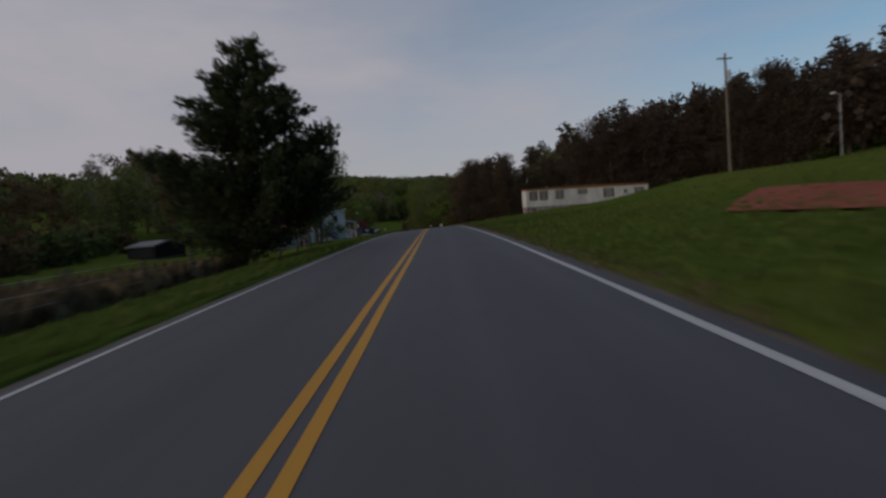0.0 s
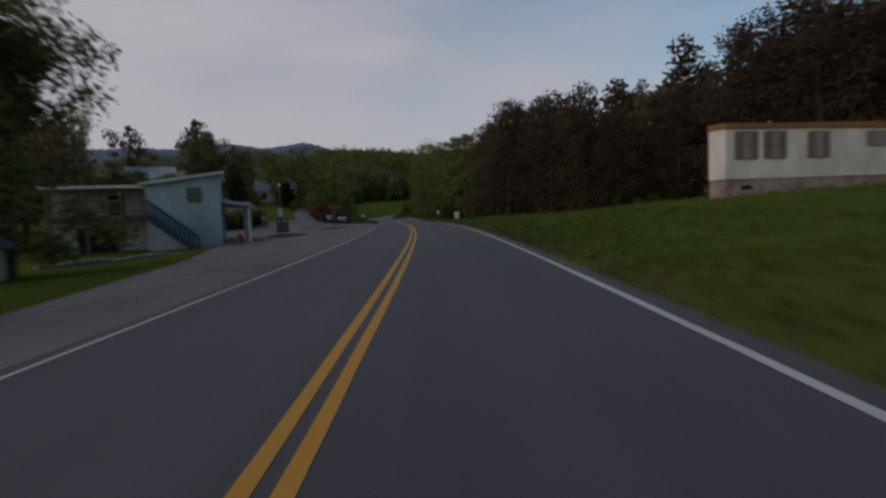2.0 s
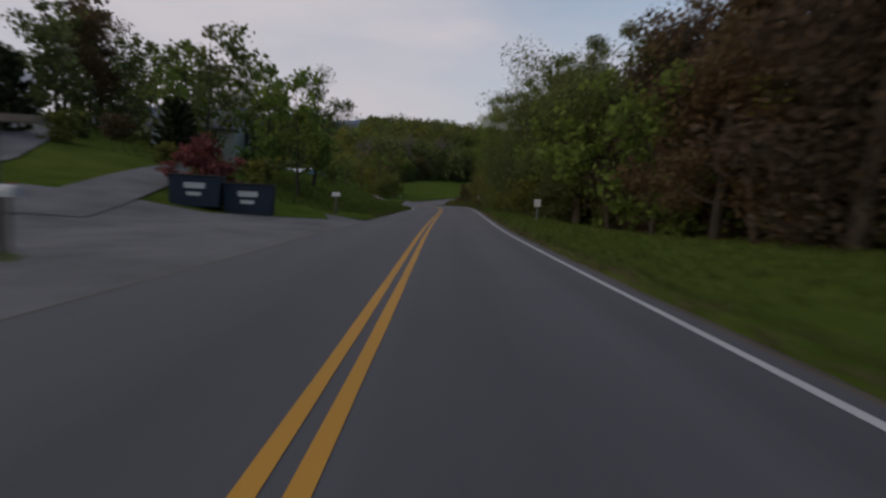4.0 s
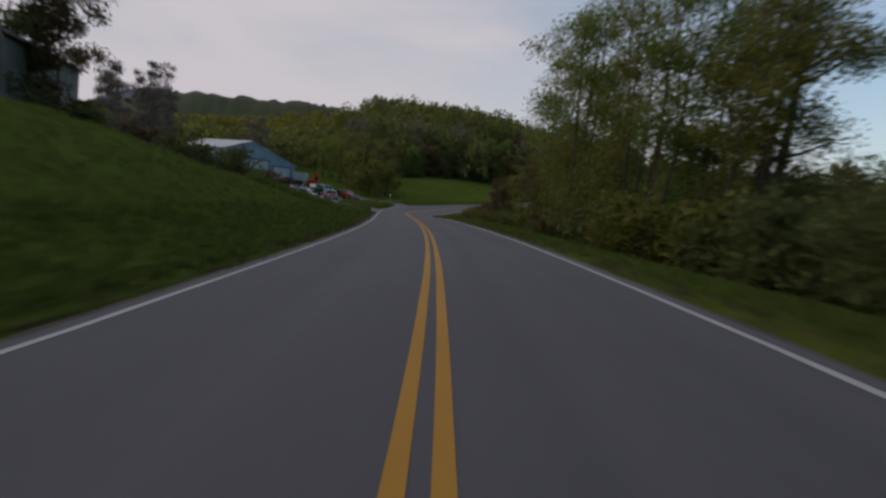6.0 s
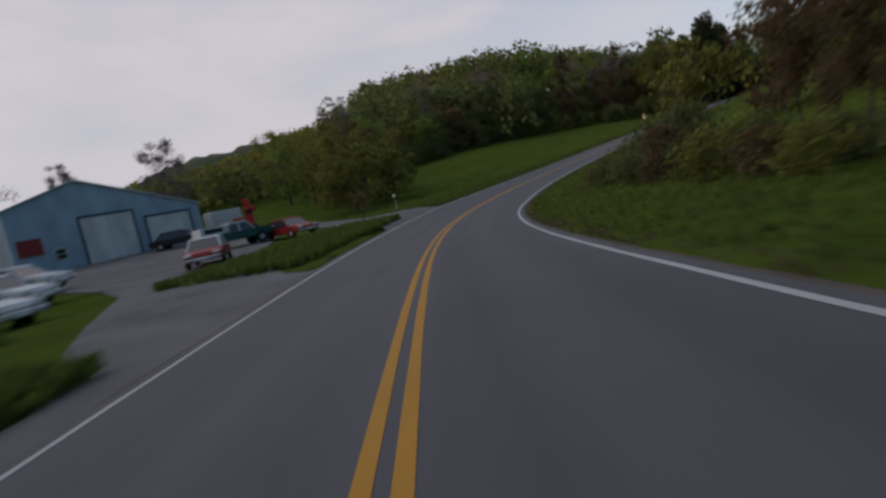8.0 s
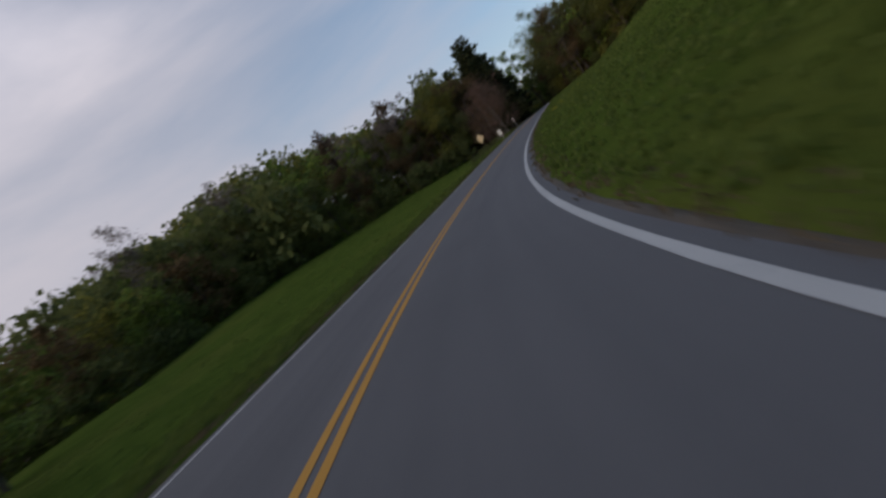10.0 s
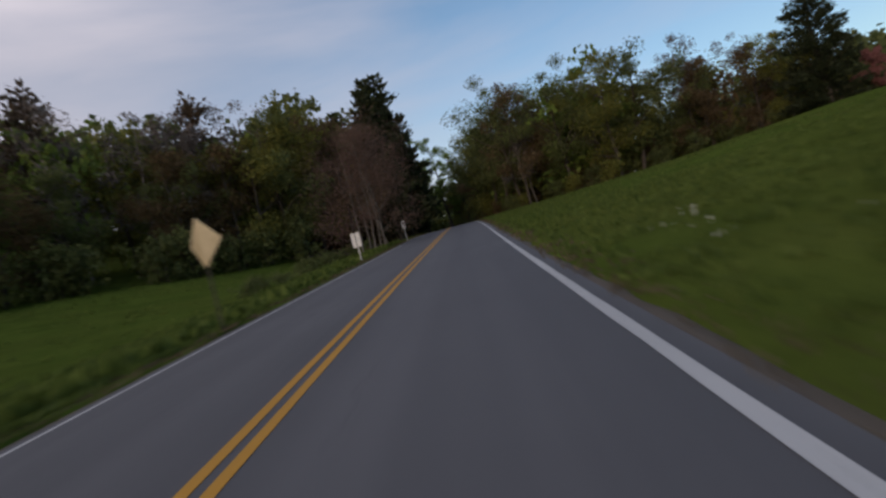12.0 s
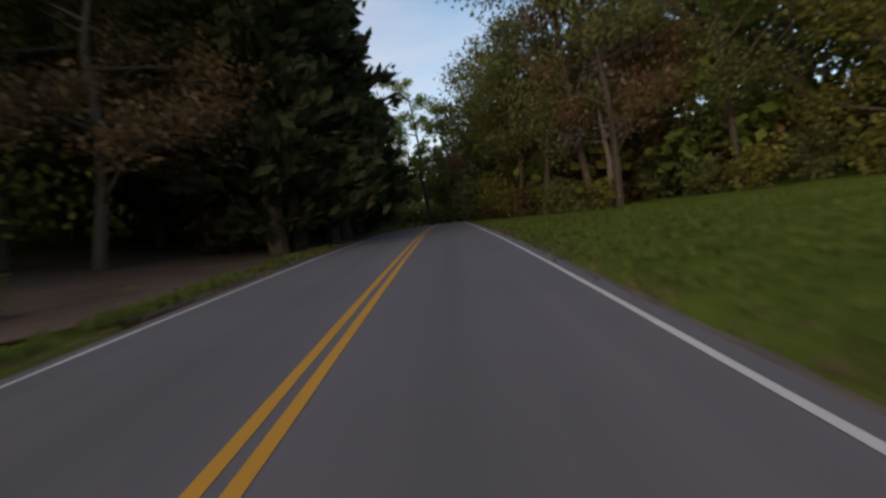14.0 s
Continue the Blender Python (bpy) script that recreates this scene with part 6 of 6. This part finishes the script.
def diamond_sign():
    x, y = 1.70, 279.54
    s = thing("warning_sign", "back of a diamond road sign on a steel post", "road sign", (x, y, gz(x, y)), heading(285) - 14)
    zc = 6.64 - gz(x, y)
    part("post", boxes(((-0.02, 0.0, -0.5), (0.02, 0.03, zc + 0.45))), BARK, s)
    bm = bmesh.new()
    rim = [(0.0, 0.0, 0.54), (-0.46, 0.22, 0.0), (0.0, 0.0, -0.54), (0.52, 0.02, 0.0)]
    near, far = [bm.verts.new((x, y - 0.02, z + zc)) for x, y, z in rim], [bm.verts.new((x, y - 0.012, z + zc)) for x, y, z in rim]
    for vs in (near, far):
        bm.faces.new((vs[0], vs[1], vs[2]))
        bm.faces.new((vs[0], vs[2], vs[3]))
    for k in range(4):
        bm.faces.new((near[k - 1], near[k], far[k], far[k - 1]))
    bmesh.ops.recalc_face_normals(bm, faces=bm.faces)
    part("sign_plate", bm, WARM_BACK, s, "warm tan blank back of the bent plate")


def plate_sign(x, y, zc, w, h, turn, label, mat=None, double=False):
    s = thing("road_sign", label, "road sign", (x, y, gz(x, y)), turn)
    up = zc - gz(x, y)
    part("post", boxes(((-0.03, 0.0, -0.5), (0.03, 0.04, up + h / 2))), STEEL, s)
    for x0, x1 in (((-w / 2, -0.045), (0.045, w / 2)) if double else ((-w / 2, w / 2),)):
        part("sign_plate", boxes(((x0, -0.03, up - h / 2), (x1, -0.012, up + h / 2)), bevel=0.005), mat or SIGN_BACK, s)
    return s


diamond_sign()
plate_sign(9.27, 293.8, 7.15, 0.48, 0.74, heading(301) - 8, "pale back of a twin-panel road sign on a post", None, True)
plate_sign(18.7, 310.4, 8.9, 0.3, 0.7, heading(320), "small pale road sign back on a post by the woods")
plate_sign(5.6, 74.5, 1.85, 0.56, 0.7, 8, "white square board on a stake in the grass", WHITE)
plate_sign(3.4, 106.0, 2.2, 0.45, 0.5, 5, "small white board on a stake at the wood's edge", WHITE)


def marker(x, y, up, label):
    m = thing("roadside_marker", label, "marker post", (x, y, gz(x, y)))
    part("post", boxes(((-0.025, -0.02, -0.3), (0.025, 0.02, up)), bevel=0.008), STEEL, m)
    part("reflector", boxes(((-0.11, -0.04, up - 0.25), (0.11, -0.02, up)), bevel=0.01), LAMP_HEAD, m)


marker(-27.8, 221.4, 1.35, "white reflector post at the drive's mouth")


def mailbox(x, y, turn, label, coat, up=1.05):
    m = thing("mailbox", label, "mailbox", (x, y, gz(x, y)), turn)
    part("post", boxes(((-0.05, -0.05, -0.4), (0.05, 0.05, up)), bevel=0.01), WOOD, m)
    bm = prism([(-0.09, 0), (0.09, 0), (0.09, 0.12), (0.06, 0.19), (0, 0.22), (-0.06, 0.19), (-0.09, 0.12)], -0.24, 0.24)
    b = part("box", bm, coat, m)
    b.location.z = up
    part("flag", boxes(((0.095, -0.1, up + 0.1), (0.105, 0.02, up + 0.28))), RED_SIGN, m)


mailbox(-22.8, 184.4, 60, "dark mailbox on a wooden post by the drive", BLACK_PAINT, 0.95)
mailbox(-7.9, 77.2, 80, "white mailbox on a post in the gravel lot", WHITE)
mailbox(-8.1, 97.6, 80, "white mailbox on a post beside the drive", WHITE)
mailbox(-6.4, 2.9, 85, "dark mailbox stand in the grass before the trees", BLACK_PAINT, 0.8)


def utility_pole(x, y, height, label, lamp=False, arms=1, r=0.14):
    p = thing("utility_pole", label, "utility pole", (x, y, gz(x, y)))
    part("pole", rod(bmesh.new(), (0, 0, -0.6), (0.05, 0, height), r, r * 0.65, 10), WOOD if not lamp else STEEL, p)
    if arms:
        part("cross_arm", boxes(((-0.7, -0.05, height - 0.5), (0.7, 0.05, height - 0.38))), WOOD, p)
        part("transformer", rod(bmesh.new(), (0.28, 0, height - 2.2), (0.28, 0, height - 1.5), 0.18, 0.18, 12), STEEL, p)
    if lamp:
        head = part("lamp_arm", rod(bmesh.new(), (0.05, 0, height - 0.1), (-0.45, 0, height + 0.1), 0.03, 0.03, 6), STEEL, p)
        part("lamp_head", boxes(((-0.75, -0.13, height + 0.0), (-0.35, 0.13, height + 0.16)), bevel=0.05), LAMP_HEAD, head)


utility_pole(30.6, 9.5, 10.6, "tall grey wooden utility pole on the grass hill")
utility_pole(39.7, 8.0, 5.9, "pale yard light on a thin pole on the hill", True, 0, 0.055)
utility_pole(-46, 138, 11, "distant wooden utility pole above the trees")


def lot_lamp():
    p = thing("lamp_post", "pale lamp post with a white box in the gravel lot", "lamp post", (-9.9, 60.9, gz(-9.9, 60.9)))
    part("pole", rod(bmesh.new(), (0, 0, -0.4), (0, 0, 4.3), 0.07, 0.05, 10), WOOD, p)
    part("lamp_head", rod(bmesh.new(), (0, 0, 4.3), (0, 0, 4.55), 0.14, 0.05, 12), LAMP_HEAD, p)
    part("meter_box", boxes(((-0.2, -0.16, 1.7), (0.2, -0.06, 2.35)), bevel=0.02), WHITE, p)
    f = thing("wooden_stand", "weathered wooden display stand on a patch of grass", "stand", (-9.6, 60.2, gz(-9.6, 60.2)), 10)
    f.scale = (0.64, 0.8, 1.1)
    part("top_board", boxes(((-0.85, -0.3, 1.3), (0.85, 0.3, 1.42)), bevel=0.02), WOOD, f)
    for x0, x1 in ((-0.8, -0.5), (-0.35, -0.75), (0.8, 0.5), (0.35, 0.75), (0, 0)):
        part("leg", rod(bmesh.new(), (x0 * 1.15, -0.2, -0.15), (x1, 0.1, 1.32), 0.08, 0.07, 4), WOOD, f)
    part("back_board", boxes(((-0.75, 0.1, 0.35), (0.75, 0.16, 1.1)), bevel=0.01), CONCRETE, f)
    w = thing("sign_frame", "wooden post with a hanging board in the lot", "sign frame", (-8.6, 77.6, gz(-8.6, 77.6)), 10)
    part("post", boxes(((-0.09, -0.09, -0.3), (0.09, 0.09, 2.6)), bevel=0.01), WOOD, w)
    part("beam", boxes(((-0.2, -0.07, 2.45), (0.95, 0.07, 2.6)), bevel=0.01), WOOD, w)


lot_lamp()
tufts("lot_grass", "small patches of grass in the gravel lot", np.array([(x + 1.6 * math.cos(k * 2.4) * (k % 17) / 17, y + 1.2 * math.sin(k * 2.4) * (k % 17) / 17, gz(x, y)) for x, y in ((-8.9, 59.2), (-8.0, 75.6)) for k in range(260)]), BLADE, 0.2, 310, 4)


def dumpster(x, y, turn):
    d = thing("dumpster", "dark blue dumpster with white labels at the lot's edge", "dumpster", (x, y, gz(x, y) - 0.02), turn, "dumpsters")
    part("body", prism([(-0.95, 0), (0.95, 0), (1.0, 1.25), (-1.0, 1.25)], -0.75, 0.75), BIN_BLUE, d)
    part("lid", boxes(((-1.02, -0.8, 1.25), (1.02, 0.78, 1.32)), bevel=0.02), BLACK_PAINT, d)
    for x0, x1, z0, z1 in ((-0.4, 0.4, 0.75, 0.98), (-0.3, 0.25, 0.45, 0.6)):
        part("label_bar", boxes(((x0, -0.775, z0), (x1, -0.755, z1))), WHITE, d)


for x, y, t in ((-11.9, 90.3, 20), (-10.0, 91.2, 18)):
    dumpster(x, y, t)


def hydrant():
    h = thing("fire_hydrant", "small red fire hydrant before the store porch", "hydrant", (-9.1, 48.9, gz(-9.1, 48.9) + 0.02))
    bm = rod(bmesh.new(), (0, 0, 0), (0, 0, 0.6), 0.12, 0.11, 12)
    rod(bm, (0, 0, 0.6), (0, 0, 0.78), 0.14, 0.05, 12)
    rod(bm, (0, 0, 0), (0, 0, 0.06), 0.19, 0.19, 12)
    part("barrel", bm, RED_SIGN, h)
    for a, b in (((-0.22, 0, 0.48), (0.22, 0, 0.48)), ((0, -0.22, 0.42), (0, 0, 0.42))):
        part("outlet", rod(bmesh.new(), a, b, 0.06, 0.06, 10), RED_SIGN, h)


hydrant()


def fence():
    f = thing("field_fence", "old wire fence on dark wooden posts along the field", "fence", (0, 0, 0))
    tops = []
    for k in range(15):
        s = -44 + 3.6 * k
        x, y = on_road(s, -8.2 - 0.15 * math.sin(k))[:2]
        z = gz(x, y)
        tops.append((x, y, z))
        part("fence_post", boxes(((x - 0.06, y - 0.06, z - 0.3), (x + 0.06, y + 0.06, z + 1.15 + 0.06 * math.sin(3 * k))), bevel=0.012), BARK, f)
    for h in (0.45, 0.75, 1.05):
        bm = bmesh.new()
        for a, b in zip(tops, tops[1:]):
            rod(bm, (a[0], a[1], a[2] + h), (b[0], b[1], b[2] + h), 0.006, 0.006, 4)
        part("wire", bm, STEEL, f)


fence()
s_ = thing("white_post_sign", "white upright board on a post before the garage", "sign", (-11.3, 28.6, gz(-11.3, 28.6)), 40)
part("post", boxes(((-0.06, -0.05, -0.3), (0.06, 0.05, 2.2)), bevel=0.01), WHITE, s_)
part("board", boxes(((-0.28, -0.08, 0.9), (0.28, -0.05, 1.75)), bevel=0.01), WHITE, s_)
